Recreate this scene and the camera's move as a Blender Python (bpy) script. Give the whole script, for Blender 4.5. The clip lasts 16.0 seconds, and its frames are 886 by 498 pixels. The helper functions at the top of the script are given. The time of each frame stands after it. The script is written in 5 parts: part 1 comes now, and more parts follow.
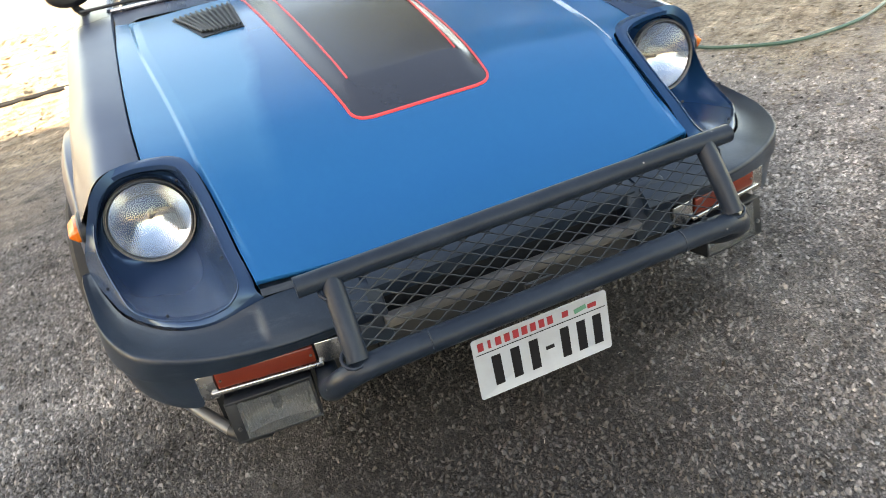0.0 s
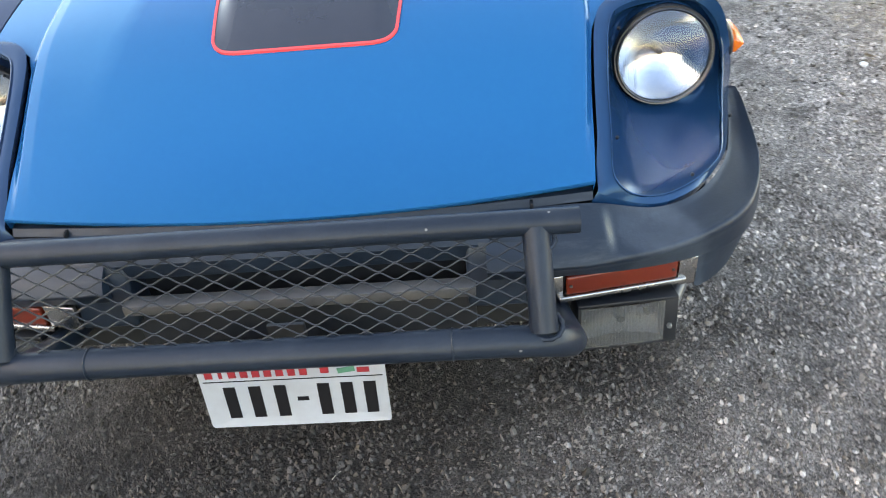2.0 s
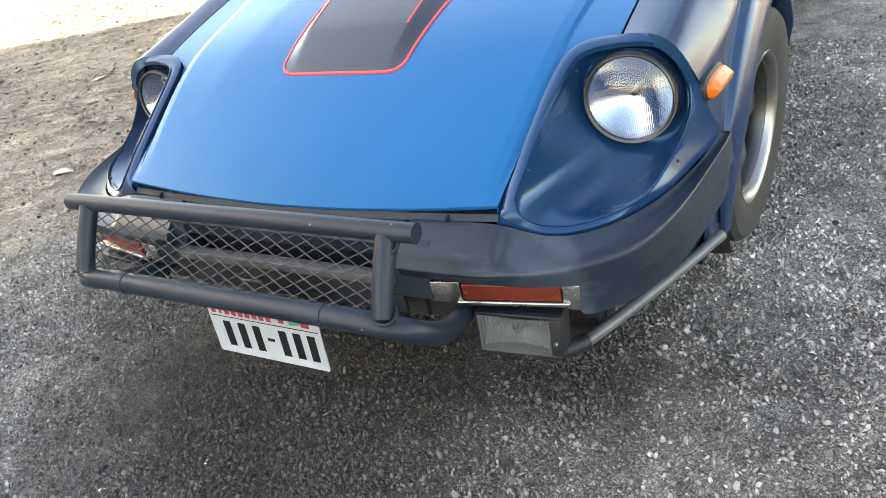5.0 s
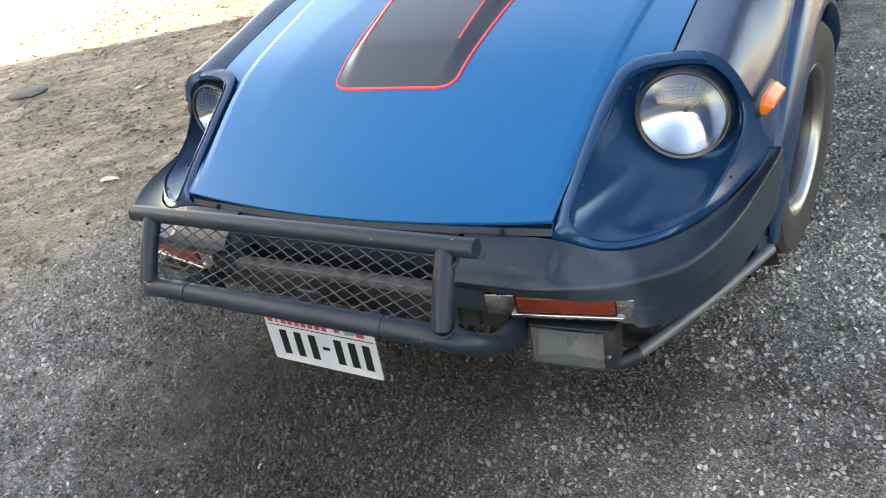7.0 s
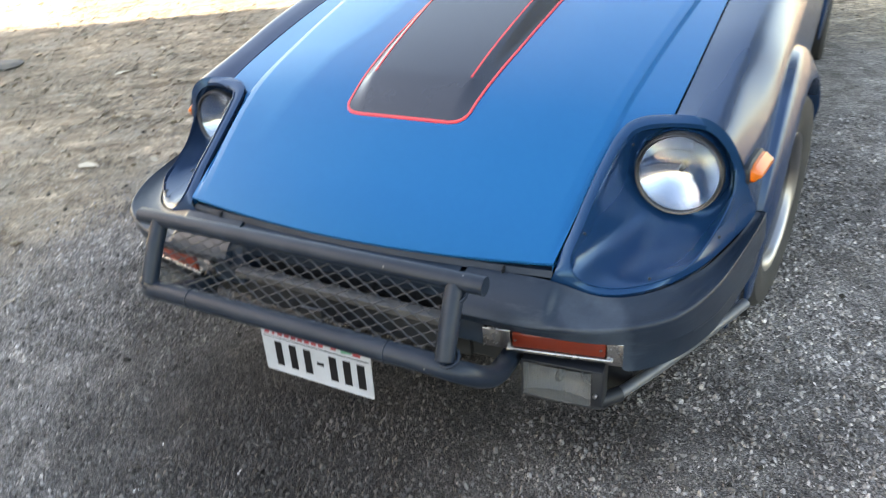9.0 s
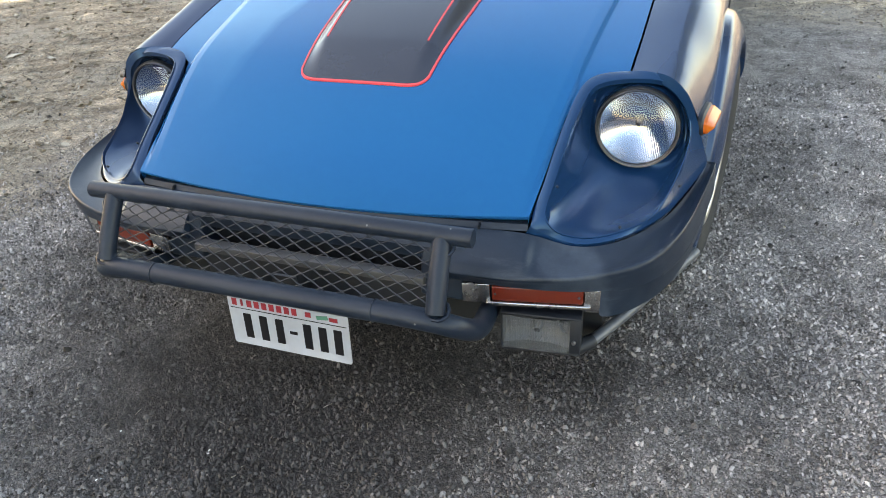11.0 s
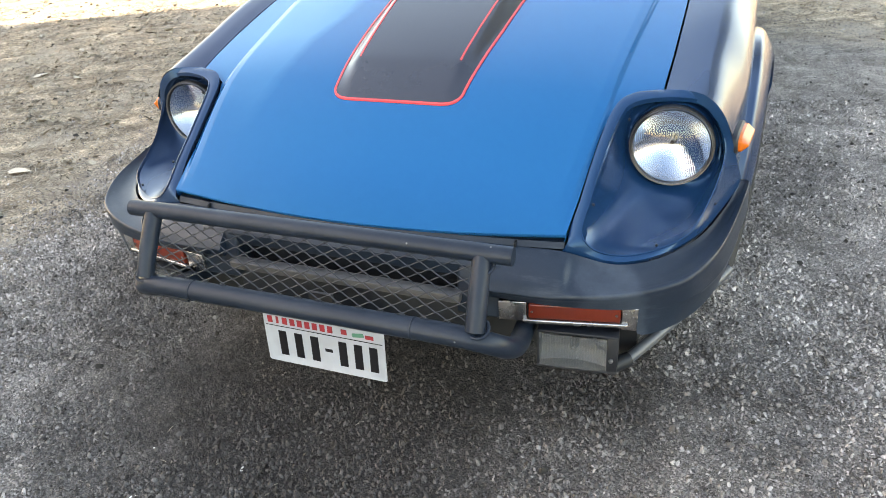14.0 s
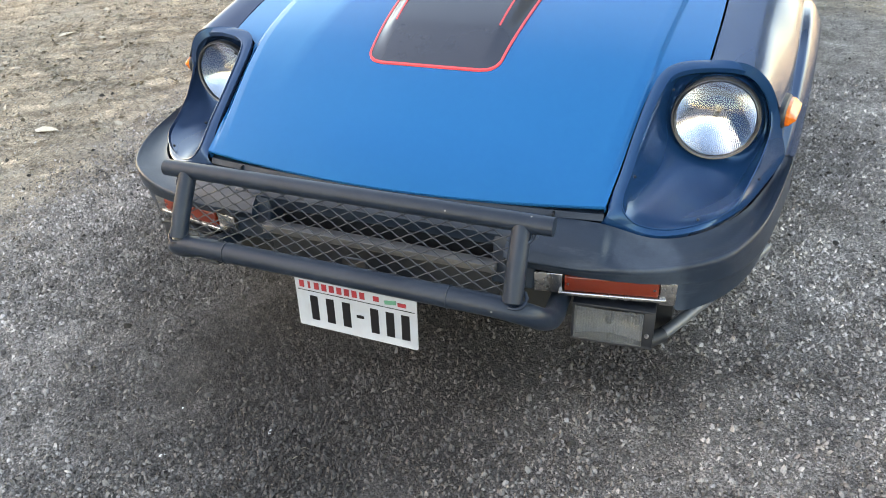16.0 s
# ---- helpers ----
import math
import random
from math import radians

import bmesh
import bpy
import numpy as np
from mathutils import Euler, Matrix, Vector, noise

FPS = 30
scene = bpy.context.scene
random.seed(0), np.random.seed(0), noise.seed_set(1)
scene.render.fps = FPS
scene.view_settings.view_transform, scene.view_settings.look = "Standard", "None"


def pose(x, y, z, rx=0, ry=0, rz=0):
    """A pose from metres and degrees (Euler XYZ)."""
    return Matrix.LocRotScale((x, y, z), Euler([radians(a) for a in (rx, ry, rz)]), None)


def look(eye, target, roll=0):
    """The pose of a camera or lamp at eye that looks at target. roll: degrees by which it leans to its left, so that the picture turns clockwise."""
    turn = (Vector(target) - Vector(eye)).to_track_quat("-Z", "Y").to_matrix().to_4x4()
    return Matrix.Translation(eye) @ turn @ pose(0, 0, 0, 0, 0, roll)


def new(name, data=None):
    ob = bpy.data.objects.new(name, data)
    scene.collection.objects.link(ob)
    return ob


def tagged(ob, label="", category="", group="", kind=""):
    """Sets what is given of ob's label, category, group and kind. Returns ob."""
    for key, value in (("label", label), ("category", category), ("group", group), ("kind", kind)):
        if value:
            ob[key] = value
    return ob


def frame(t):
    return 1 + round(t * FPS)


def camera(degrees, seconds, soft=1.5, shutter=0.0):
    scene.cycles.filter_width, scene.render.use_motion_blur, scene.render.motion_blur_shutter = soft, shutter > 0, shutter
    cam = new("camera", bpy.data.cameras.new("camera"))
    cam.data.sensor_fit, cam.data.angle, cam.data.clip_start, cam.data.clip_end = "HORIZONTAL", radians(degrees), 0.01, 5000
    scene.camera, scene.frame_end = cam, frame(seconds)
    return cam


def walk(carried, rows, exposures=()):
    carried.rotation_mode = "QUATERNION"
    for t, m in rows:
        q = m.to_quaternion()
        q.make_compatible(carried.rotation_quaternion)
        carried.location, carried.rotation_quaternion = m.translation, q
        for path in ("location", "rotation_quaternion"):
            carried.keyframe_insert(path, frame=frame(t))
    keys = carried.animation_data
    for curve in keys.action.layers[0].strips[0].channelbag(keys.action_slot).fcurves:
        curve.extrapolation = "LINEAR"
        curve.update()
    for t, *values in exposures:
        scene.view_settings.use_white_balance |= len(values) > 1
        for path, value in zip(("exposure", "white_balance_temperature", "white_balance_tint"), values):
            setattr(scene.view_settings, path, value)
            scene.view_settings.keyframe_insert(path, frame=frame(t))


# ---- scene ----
cam = camera(63.31, 16.0, soft=0.75, shutter=0.35)
# seconds, x, y, z, and the three Euler angles in degrees
PATH = [
    (0.0, -0.5012, -1.2832, 1.2120, 61.483, 10.634, -22.265),
    (0.5, -0.2973, -1.2161, 1.2119, 58.828, 10.238, -16.888),
    (1.0, -0.0863, -1.1317, 1.2357, 56.676, 9.246, -17.539),
    (1.5, 0.1495, -1.1201, 1.2215, 56.057, 6.181, -4.888),
    (2.0, 0.3117, -1.0165, 1.1994, 53.728, 4.679, 0.467),
    (2.5, 0.5328, -0.9798, 1.1988, 53.285, 4.869, 15.697),
    (3.0, 0.6702, -1.0163, 1.2473, 54.358, 6.549, 17.367),
    (3.5, 0.7911, -1.1066, 1.2402, 54.015, 7.099, 24.227),
    (4.0, 0.9740, -1.0684, 1.2549, 56.401, 9.207, 25.467),
    (4.5, 1.0334, -1.0445, 1.2564, 55.564, 10.547, 24.532),
    (4.7, 1.0387, -1.0451, 1.2555, 56.465, 10.976, 25.318),
    (6.8, 1.0291, -1.0922, 1.2960, 57.304, 11.421, 26.297),
    (7.0, 0.9996, -1.0883, 1.3023, 57.414, 11.892, 27.494),
    (7.5, 0.9770, -1.1184, 1.3165, 56.901, 10.210, 28.649),
    (8.0, 0.9637, -1.1421, 1.3280, 58.041, 7.689, 31.831),
    (8.5, 0.9509, -1.1588, 1.3523, 58.777, 6.932, 32.707),
    (9.0, 0.9359, -1.1589, 1.3954, 58.023, 5.694, 27.194),
    (9.2, 0.9221, -1.1323, 1.4427, 58.283, 7.563, 23.902),
    (11.3, 0.7960, -1.2674, 1.3581, 56.150, 3.632, 19.194),
    (11.5, 0.7874, -1.2653, 1.3583, 55.842, 3.756, 20.229),
    (12.0, 0.7721, -1.2727, 1.3604, 56.668, 3.278, 21.151),
    (12.5, 0.7614, -1.2702, 1.3662, 56.973, 4.147, 21.016),
    (13.0, 0.7550, -1.2742, 1.3671, 57.015, 3.992, 20.735),
    (13.5, 0.7542, -1.2744, 1.3676, 57.061, 4.079, 20.153),
    (14.0, 0.7614, -1.2812, 1.3724, 57.735, 4.367, 20.112),
    (14.5, 0.7609, -1.2911, 1.3730, 57.997, 4.248, 20.683),
    (15.0, 0.7457, -1.2957, 1.3681, 57.797, 4.255, 21.141),
    (15.5, 0.7358, -1.2891, 1.3628, 57.094, 3.971, 21.601),
    (16.0, 0.7135, -1.2849, 1.3592, 55.585, 3.674, 21.969),
]
walk(cam, [(t, pose(x, y, z, rx, ry, rz)) for t, x, y, z, rx, ry, rz in PATH], exposures=[(0.0, 3.28, 10300, 13), (0.5, 2.82, 8600, 13), (1.5, 3.25, 9000, 13), (2.0, 3.5, 9200, 13), (2.5, 3.75, 9500, 13), (3.0, 3.87, 9800, 13), (4.0, 3.9, 9900, 13), (4.5, 3.75, 9800, 13), (7.0, 3.3, 9600, 13), (8.0, 3.35, 9100, 13), (9.2, 3.3, 9000, 13), (11.4, 3.15, 9200, 13), (12.5, 3.55, 9600, 13), (13.6, 3.5, 9600, 13), (14.6, 3.42, 9600, 13), (16.0, 3.52, 9500, 13)])

# ---- light ----
SUN_ELEVATION, SUN_AZIMUTH = 21.0, 248.0
world = bpy.data.worlds.new("sky")
scene.world = world
world.use_nodes = True
wn = world.node_tree
sky = wn.nodes.new("ShaderNodeTexSky")
sky.sky_type, sky.sun_disc = "NISHITA", False
sky.sun_elevation, sky.sun_rotation = radians(SUN_ELEVATION), radians(SUN_AZIMUTH)
sky.air_density, sky.dust_density, sky.ozone_density = 1.0, 1.0, 1.0
wn.links.new(sky.outputs[0], wn.nodes["Background"].inputs[0])
wn.nodes["Background"].inputs[1].default_value = 0.12
sun = new("sun", bpy.data.lights.new("sun", "SUN"))
sun.data.energy, sun.data.angle, sun.data.color = 5.0, radians(0.5), (1.0, 0.97, 0.93)
sa, se = radians(SUN_AZIMUTH), radians(SUN_ELEVATION)
sun.matrix_world = look(Vector((math.sin(sa) * math.cos(se), math.cos(sa) * math.cos(se), math.sin(se))) * 50, (0, 0, 0))


# ---- materials ----
def nodes_of(name):
    m = bpy.data.materials.new(name)
    m.use_nodes = True
    return m, m.node_tree, m.node_tree.nodes["Principled BSDF"]


def shifted(c, k):
    return tuple(min(1.0, v * k) for v in c[:3]) + (1,)


def worn_spots(nt, co, under, share):
    """Sparse pale flecks where small stones have knocked the paint off."""
    cells = nt.nodes.new("ShaderNodeTexVoronoi")
    cells.inputs["Scale"].default_value, cells.inputs["Randomness"].default_value = 42, 1.0
    nt.links.new(co.outputs["Object"], cells.inputs["Vector"])
    pick = nt.nodes.new("ShaderNodeSeparateColor")
    nt.links.new(cells.outputs["Color"], pick.inputs[0])
    rare = nt.nodes.new("ShaderNodeMath")
    rare.operation, rare.inputs[1].default_value = "GREATER_THAN", 1 - share
    nt.links.new(pick.outputs[0], rare.inputs[0])
    near = nt.nodes.new("ShaderNodeMapRange")
    near.inputs["From Min"].default_value, near.inputs["From Max"].default_value = 0.06, 0.11
    near.inputs["To Min"].default_value, near.inputs["To Max"].default_value = 0.8, 0.0
    nt.links.new(cells.outputs["Distance"], near.inputs["Value"])
    both = nt.nodes.new("ShaderNodeMath")
    both.operation = "MULTIPLY"
    nt.links.new(rare.outputs[0], both.inputs[0])
    nt.links.new(near.outputs[0], both.inputs[1])
    mix = nt.nodes.new("ShaderNodeMix")
    mix.data_type = "RGBA"
    mix.inputs[7].default_value = (0.22, 0.21, 0.20, 1)
    nt.links.new(both.outputs[0], mix.inputs[0])
    nt.links.new(under, mix.inputs[6])
    return mix.outputs[2]


def scuffed(nt, co, under, share):
    """Greyed rub marks drawn out along the surface."""
    turn = nt.nodes.new("ShaderNodeMapping")
    turn.inputs["Scale"].default_value = (5, 9, 30)
    turn.inputs["Rotation"].default_value = (0.2, 0.3, 0.5)
    nt.links.new(co.outputs["Object"], turn.inputs["Vector"])
    n = nt.nodes.new("ShaderNodeTexNoise")
    n.inputs["Scale"].default_value, n.inputs["Detail"].default_value, n.inputs["Roughness"].default_value = 1.6, 9, 0.72
    nt.links.new(turn.outputs[0], n.inputs["Vector"])
    r = nt.nodes.new("ShaderNodeMapRange")
    r.inputs["From Min"].default_value, r.inputs["From Max"].default_value, r.inputs["To Max"].default_value = 0.54, 0.72, share
    nt.links.new(n.outputs["Fac"], r.inputs["Value"])
    mix = nt.nodes.new("ShaderNodeMix")
    mix.data_type = "RGBA"
    mix.inputs[7].default_value = (0.10, 0.115, 0.13, 1)
    nt.links.new(r.outputs[0], mix.inputs[0])
    nt.links.new(under, mix.inputs[6])
    return mix.outputs[2]


def surface(name, colour, rough=0.5, metal=0.0, coat=0.0, grain=60.0, vary=0.15, bump=0.0, dirt=0.0, dirt_colour=(0.2, 0.18, 0.15), stain=3.0, spec=0.5, coat_rough=0.1, chips=0.0, scuffs=0.0):
    """Paint, rubber or metal with a fine grain, broad stains, dust and a little relief."""
    m, nt, p = nodes_of(name)
    link = nt.links.new
    co = nt.nodes.new("ShaderNodeTexCoord")
    fine = nt.nodes.new("ShaderNodeTexNoise")
    fine.inputs["Scale"].default_value, fine.inputs["Detail"].default_value = grain, 5
    broad = nt.nodes.new("ShaderNodeTexNoise")
    broad.inputs["Scale"].default_value, broad.inputs["Detail"].default_value, broad.inputs["Roughness"].default_value = stain, 7, 0.65
    for n in (fine, broad):
        link(co.outputs["Object"], n.inputs["Vector"])
    mix = nt.nodes.new("ShaderNodeMix")
    mix.data_type = "RGBA"
    mix.inputs[6].default_value, mix.inputs[7].default_value = shifted(colour, 1 - vary), shifted(colour, 1 + vary)
    add = nt.nodes.new("ShaderNodeMath")
    add.operation = "MULTIPLY_ADD"
    add.inputs[1].default_value = 0.5
    half = nt.nodes.new("ShaderNodeMath")
    half.operation = "MULTIPLY"
    half.inputs[1].default_value = 0.5
    link(fine.outputs["Fac"], half.inputs[0])
    link(broad.outputs["Fac"], add.inputs[0])
    link(half.outputs[0], add.inputs[2])
    link(add.outputs[0], mix.inputs[0])
    out = mix.outputs[2]
    ramp = nt.nodes.new("ShaderNodeMapRange")
    ramp.inputs["From Min"].default_value, ramp.inputs["From Max"].default_value = 0.46, 0.72
    link(broad.outputs["Fac"], ramp.inputs["Value"])
    if dirt:
        soil = nt.nodes.new("ShaderNodeMix")
        soil.data_type = "RGBA"
        soil.inputs[7].default_value = tuple(dirt_colour) + (1,)
        ramp.inputs["To Max"].default_value = dirt
        link(ramp.outputs[0], soil.inputs[0])
        link(out, soil.inputs[6])
        out = soil.outputs[2]
    if chips:
        out = worn_spots(nt, co, out, chips)
    if scuffs:
        out = scuffed(nt, co, out, scuffs)
    link(out, p.inputs["Base Color"])
    r = nt.nodes.new("ShaderNodeMapRange")
    r.inputs["From Min"].default_value, r.inputs["From Max"].default_value = 0.25, 0.75
    r.inputs["To Min"].default_value, r.inputs["To Max"].default_value = max(0.02, rough * 0.88), min(1.0, rough * 1.12)
    link(broad.outputs["Fac"], r.inputs["Value"])
    link(r.outputs[0], p.inputs["Roughness"])
    p.inputs["Metallic"].default_value = metal
    p.inputs["Coat Weight"].default_value = coat
    p.inputs["Coat Roughness"].default_value = coat_rough
    p.inputs["Specular IOR Level"].default_value = spec
    if bump:
        b = nt.nodes.new("ShaderNodeBump")
        b.inputs["Distance"].default_value, b.inputs["Strength"].default_value = bump, 0.6
        link(fine.outputs["Fac"], b.inputs["Height"])
        link(b.outputs[0], p.inputs["Normal"])
    return m


def clear(name, colour=(1, 1, 1), rough=0.0, ior=1.45, weight=1.0):
    m, nt, p = nodes_of(name)
    p.inputs["Base Color"].default_value = tuple(colour) + (1,)
    p.inputs["Roughness"].default_value, p.inputs["IOR"].default_value = rough, ior
    p.inputs["Transmission Weight"].default_value = weight
    return m


BLUE = surface("satin_blue_paint", (0.0, 0.075, 0.203), 0.13, grain=400, vary=0.05, stain=1.6, dirt=0.03, dirt_colour=(0.06, 0.17, 0.32), spec=0.5, chips=0.004)
BLUE.node_tree.nodes["Principled BSDF"].inputs["Specular Tint"].default_value = (0.08, 0.6, 1.0, 1)
NAVY = surface("dark_navy_paint", (0.007, 0.023, 0.058), 0.23, grain=300, vary=0.08, stain=2.0, dirt=0.03, dirt_colour=(0.05, 0.06, 0.08), spec=0.45)
NAVY.node_tree.nodes["Principled BSDF"].inputs["Specular Tint"].default_value = (0.45, 0.65, 1.0, 1)
BUCKET = surface("satin_navy_plastic", (0.003, 0.024, 0.068), 0.2, grain=300, vary=0.08, stain=4.0, spec=0.55)
BUCKET.node_tree.nodes["Principled BSDF"].inputs["Specular Tint"].default_value = (0.35, 0.65, 1.0, 1)
BLACK = surface("satin_black_paint", (0.014, 0.017, 0.028), 0.24, grain=300, vary=0.1, stain=2.5, dirt=0.05, dirt_colour=(0.14, 0.14, 0.15), spec=0.5, coat=0.1, coat_rough=0.12)
RED = surface("red_pinstripe", (0.62, 0.045, 0.05), 0.4, grain=200, vary=0.12)
RUBBER = surface("weathered_bumper_rubber", (0.0070, 0.0145, 0.0265), 0.38, grain=260, vary=0.3, stain=9.0, bump=0.0005, dirt=0.55, dirt_colour=(0.016, 0.029, 0.046), spec=0.34, scuffs=0.2)
TUBE = surface("black_painted_steel_tube", (0.0075, 0.0135, 0.024), 0.38, grain=260, vary=0.3, stain=9.0, bump=0.0005, dirt=0.3, dirt_colour=(0.034, 0.045, 0.061), spec=0.25, chips=0.12)
BRACE = surface("grey_painted_tube", (0.07, 0.075, 0.085), 0.35, grain=200, vary=0.15, stain=8, dirt=0.3)
MESH = surface("grey_expanded_steel", (0.016, 0.020, 0.026), 0.5, metal=0.3, grain=200, vary=0.2, dirt=0.3, dirt_colour=(0.05, 0.055, 0.06))
CHROME = surface("dulled_chrome", (0.42, 0.415, 0.41), 0.27, metal=1.0, grain=120, vary=0.12, stain=14, dirt=0.25, dirt_colour=(0.3, 0.27, 0.24))
RING = surface("dark_dulled_steel", (0.085, 0.088, 0.095), 0.4, metal=0.9, grain=150, vary=0.2, stain=12, dirt=0.3, dirt_colour=(0.05, 0.05, 0.05))
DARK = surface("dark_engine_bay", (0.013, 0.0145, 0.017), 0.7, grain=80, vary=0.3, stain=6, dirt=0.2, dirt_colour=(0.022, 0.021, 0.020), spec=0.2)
BAR = surface("dusty_grey_crossbar", (0.06, 0.061, 0.064), 0.5, grain=120, vary=0.25, stain=10, dirt=0.5, dirt_colour=(0.13, 0.12, 0.11))
TYRE = surface("tyre_rubber", (0.03, 0.03, 0.031), 0.8, grain=150, vary=0.2, stain=5, bump=0.001, dirt=0.3, dirt_colour=(0.07, 0.066, 0.062), spec=0.2)
ALLOY = surface("polished_alloy", (0.30, 0.30, 0.31), 0.34, metal=1.0, grain=120, vary=0.1, stain=9, dirt=0.3, dirt_colour=(0.2, 0.18, 0.16))
PLATE = surface("plate_white", (0.31, 0.33, 0.365), 0.42, grain=90, vary=0.06, stain=14, dirt=0.5, dirt_colour=(0.25, 0.25, 0.25))
INK = surface("plate_black_ink", (0.008, 0.008, 0.010), 0.5, grain=120, vary=0.2, spec=0.15)
REDINK = surface("plate_red_ink", (0.25, 0.012, 0.02), 0.5, grain=120, vary=0.2)
GREENINK = surface("plate_green_ink", (0.05, 0.18, 0.12), 0.5, grain=120, vary=0.2)
TRIM = surface("matt_black_plastic", (0.008, 0.010, 0.014), 0.5, grain=200, vary=0.15, dirt=0.1, dirt_colour=(0.03, 0.033, 0.037), spec=0.35)
WINDOW = clear("car_glass", (0.75, 0.82, 0.80), 0.0, 1.45)


def thin_glass(name, tint, gloss):
    """A thin clear pane: mostly seen through, with a faint gloss."""
    m, nt, p = nodes_of(name)
    nt.nodes.remove(p)
    t, g, x, f = (nt.nodes.new(k) for k in ("ShaderNodeBsdfTransparent", "ShaderNodeBsdfGlossy", "ShaderNodeMixShader", "ShaderNodeLayerWeight"))
    t.inputs["Color"].default_value = tuple(tint) + (1,)
    g.inputs["Roughness"].default_value = gloss
    f.inputs["Blend"].default_value = 0.5
    rise = nt.nodes.new("ShaderNodeMath")
    rise.operation = "POWER"
    rise.inputs[1].default_value = 4.0
    share = nt.nodes.new("ShaderNodeMath")
    share.operation = "MULTIPLY_ADD"
    share.inputs[1].default_value, share.inputs[2].default_value = 0.8, 0.035
    nt.links.new(f.outputs["Facing"], rise.inputs[0])
    nt.links.new(rise.outputs[0], share.inputs[0])
    w = nt.nodes.new("ShaderNodeTexWave")
    w.inputs["Scale"].default_value, w.inputs["Distortion"].default_value = 75, 0.6
    co = nt.nodes.new("ShaderNodeTexCoord")
    nt.links.new(co.outputs["Object"], w.inputs["Vector"])
    bp = nt.nodes.new("ShaderNodeBump")
    bp.inputs["Distance"].default_value, bp.inputs["Strength"].default_value = 0.001, 0.06
    nt.links.new(w.outputs["Fac"], bp.inputs["Height"])
    nt.links.new(bp.outputs[0], g.inputs["Normal"])
    nt.links.new(share.outputs[0], x.inputs[0])
    nt.links.new(t.outputs[0], x.inputs[1])
    nt.links.new(g.outputs[0], x.inputs[2])
    nt.links.new(x.outputs[0], nt.nodes["Material Output"].inputs[0])
    return m


LENS = thin_glass("clear_lens_glass", (0.93, 0.94, 0.95), 0.03)


def fluted_mirror(name):
    """A silvered bowl seen through a fluted lens: vertical ribs break up what it mirrors."""
    m, nt, p = nodes_of(name)
    p.inputs["Base Color"].default_value = (0.49, 0.54, 0.61, 1)
    p.inputs["Metallic"].default_value, p.inputs["Roughness"].default_value = 1.0, 0.04
    co = nt.nodes.new("ShaderNodeTexCoord")
    w = nt.nodes.new("ShaderNodeTexWave")
    w.inputs["Scale"].default_value, w.inputs["Distortion"].default_value, w.inputs["Detail"].default_value = 75, 0.3, 1
    br = nt.nodes.new("ShaderNodeTexBrick")
    br.inputs["Scale"].default_value = 14
    n = nt.nodes.new("ShaderNodeTexNoise")
    n.inputs["Scale"].default_value, n.inputs["Detail"].default_value = 21, 0.5
    for t in (w, br, n):
        nt.links.new(co.outputs["Object"], t.inputs["Vector"])
    a = nt.nodes.new("ShaderNodeMath")
    a.operation = "MULTIPLY_ADD"
    a.inputs[1].default_value = 0.25
    nt.links.new(n.outputs["Fac"], a.inputs[0])
    nt.links.new(w.outputs["Fac"], a.inputs[2])
    bp = nt.nodes.new("ShaderNodeBump")
    bp.inputs["Distance"].default_value, bp.inputs["Strength"].default_value = 0.0010, 0.13
    nt.links.new(a.outputs[0], bp.inputs["Height"])
    nt.links.new(bp.outputs[0], p.inputs["Normal"])
    return m


MIRROR = fluted_mirror("bright_reflector")


def amber(name, colour, rough):
    m, nt, p = nodes_of(name)
    n = nt.nodes.new("ShaderNodeTexNoise")
    n.inputs["Scale"].default_value, n.inputs["Detail"].default_value = 35, 6
    mix = nt.nodes.new("ShaderNodeMix")
    mix.data_type = "RGBA"
    mix.inputs[6].default_value, mix.inputs[7].default_value = shifted(colour, 0.8), shifted(colour, 1.2)
    nt.links.new(n.outputs["Fac"], mix.inputs[0])
    nt.links.new(mix.outputs[2], p.inputs["Base Color"])
    p.inputs["Roughness"].default_value = rough
    p.inputs["Subsurface Weight"].default_value = 0.3
    p.inputs["Subsurface Radius"].default_value = (0.02, 0.008, 0.002)
    p.inputs["Subsurface Scale"].default_value = 0.3
    return m


SIGNAL = amber("faded_red_orange_lens", (0.125, 0.016, 0.008), 0.2)
MARKER = amber("amber_marker_lens", (0.50, 0.105, 0.008), 0.22)


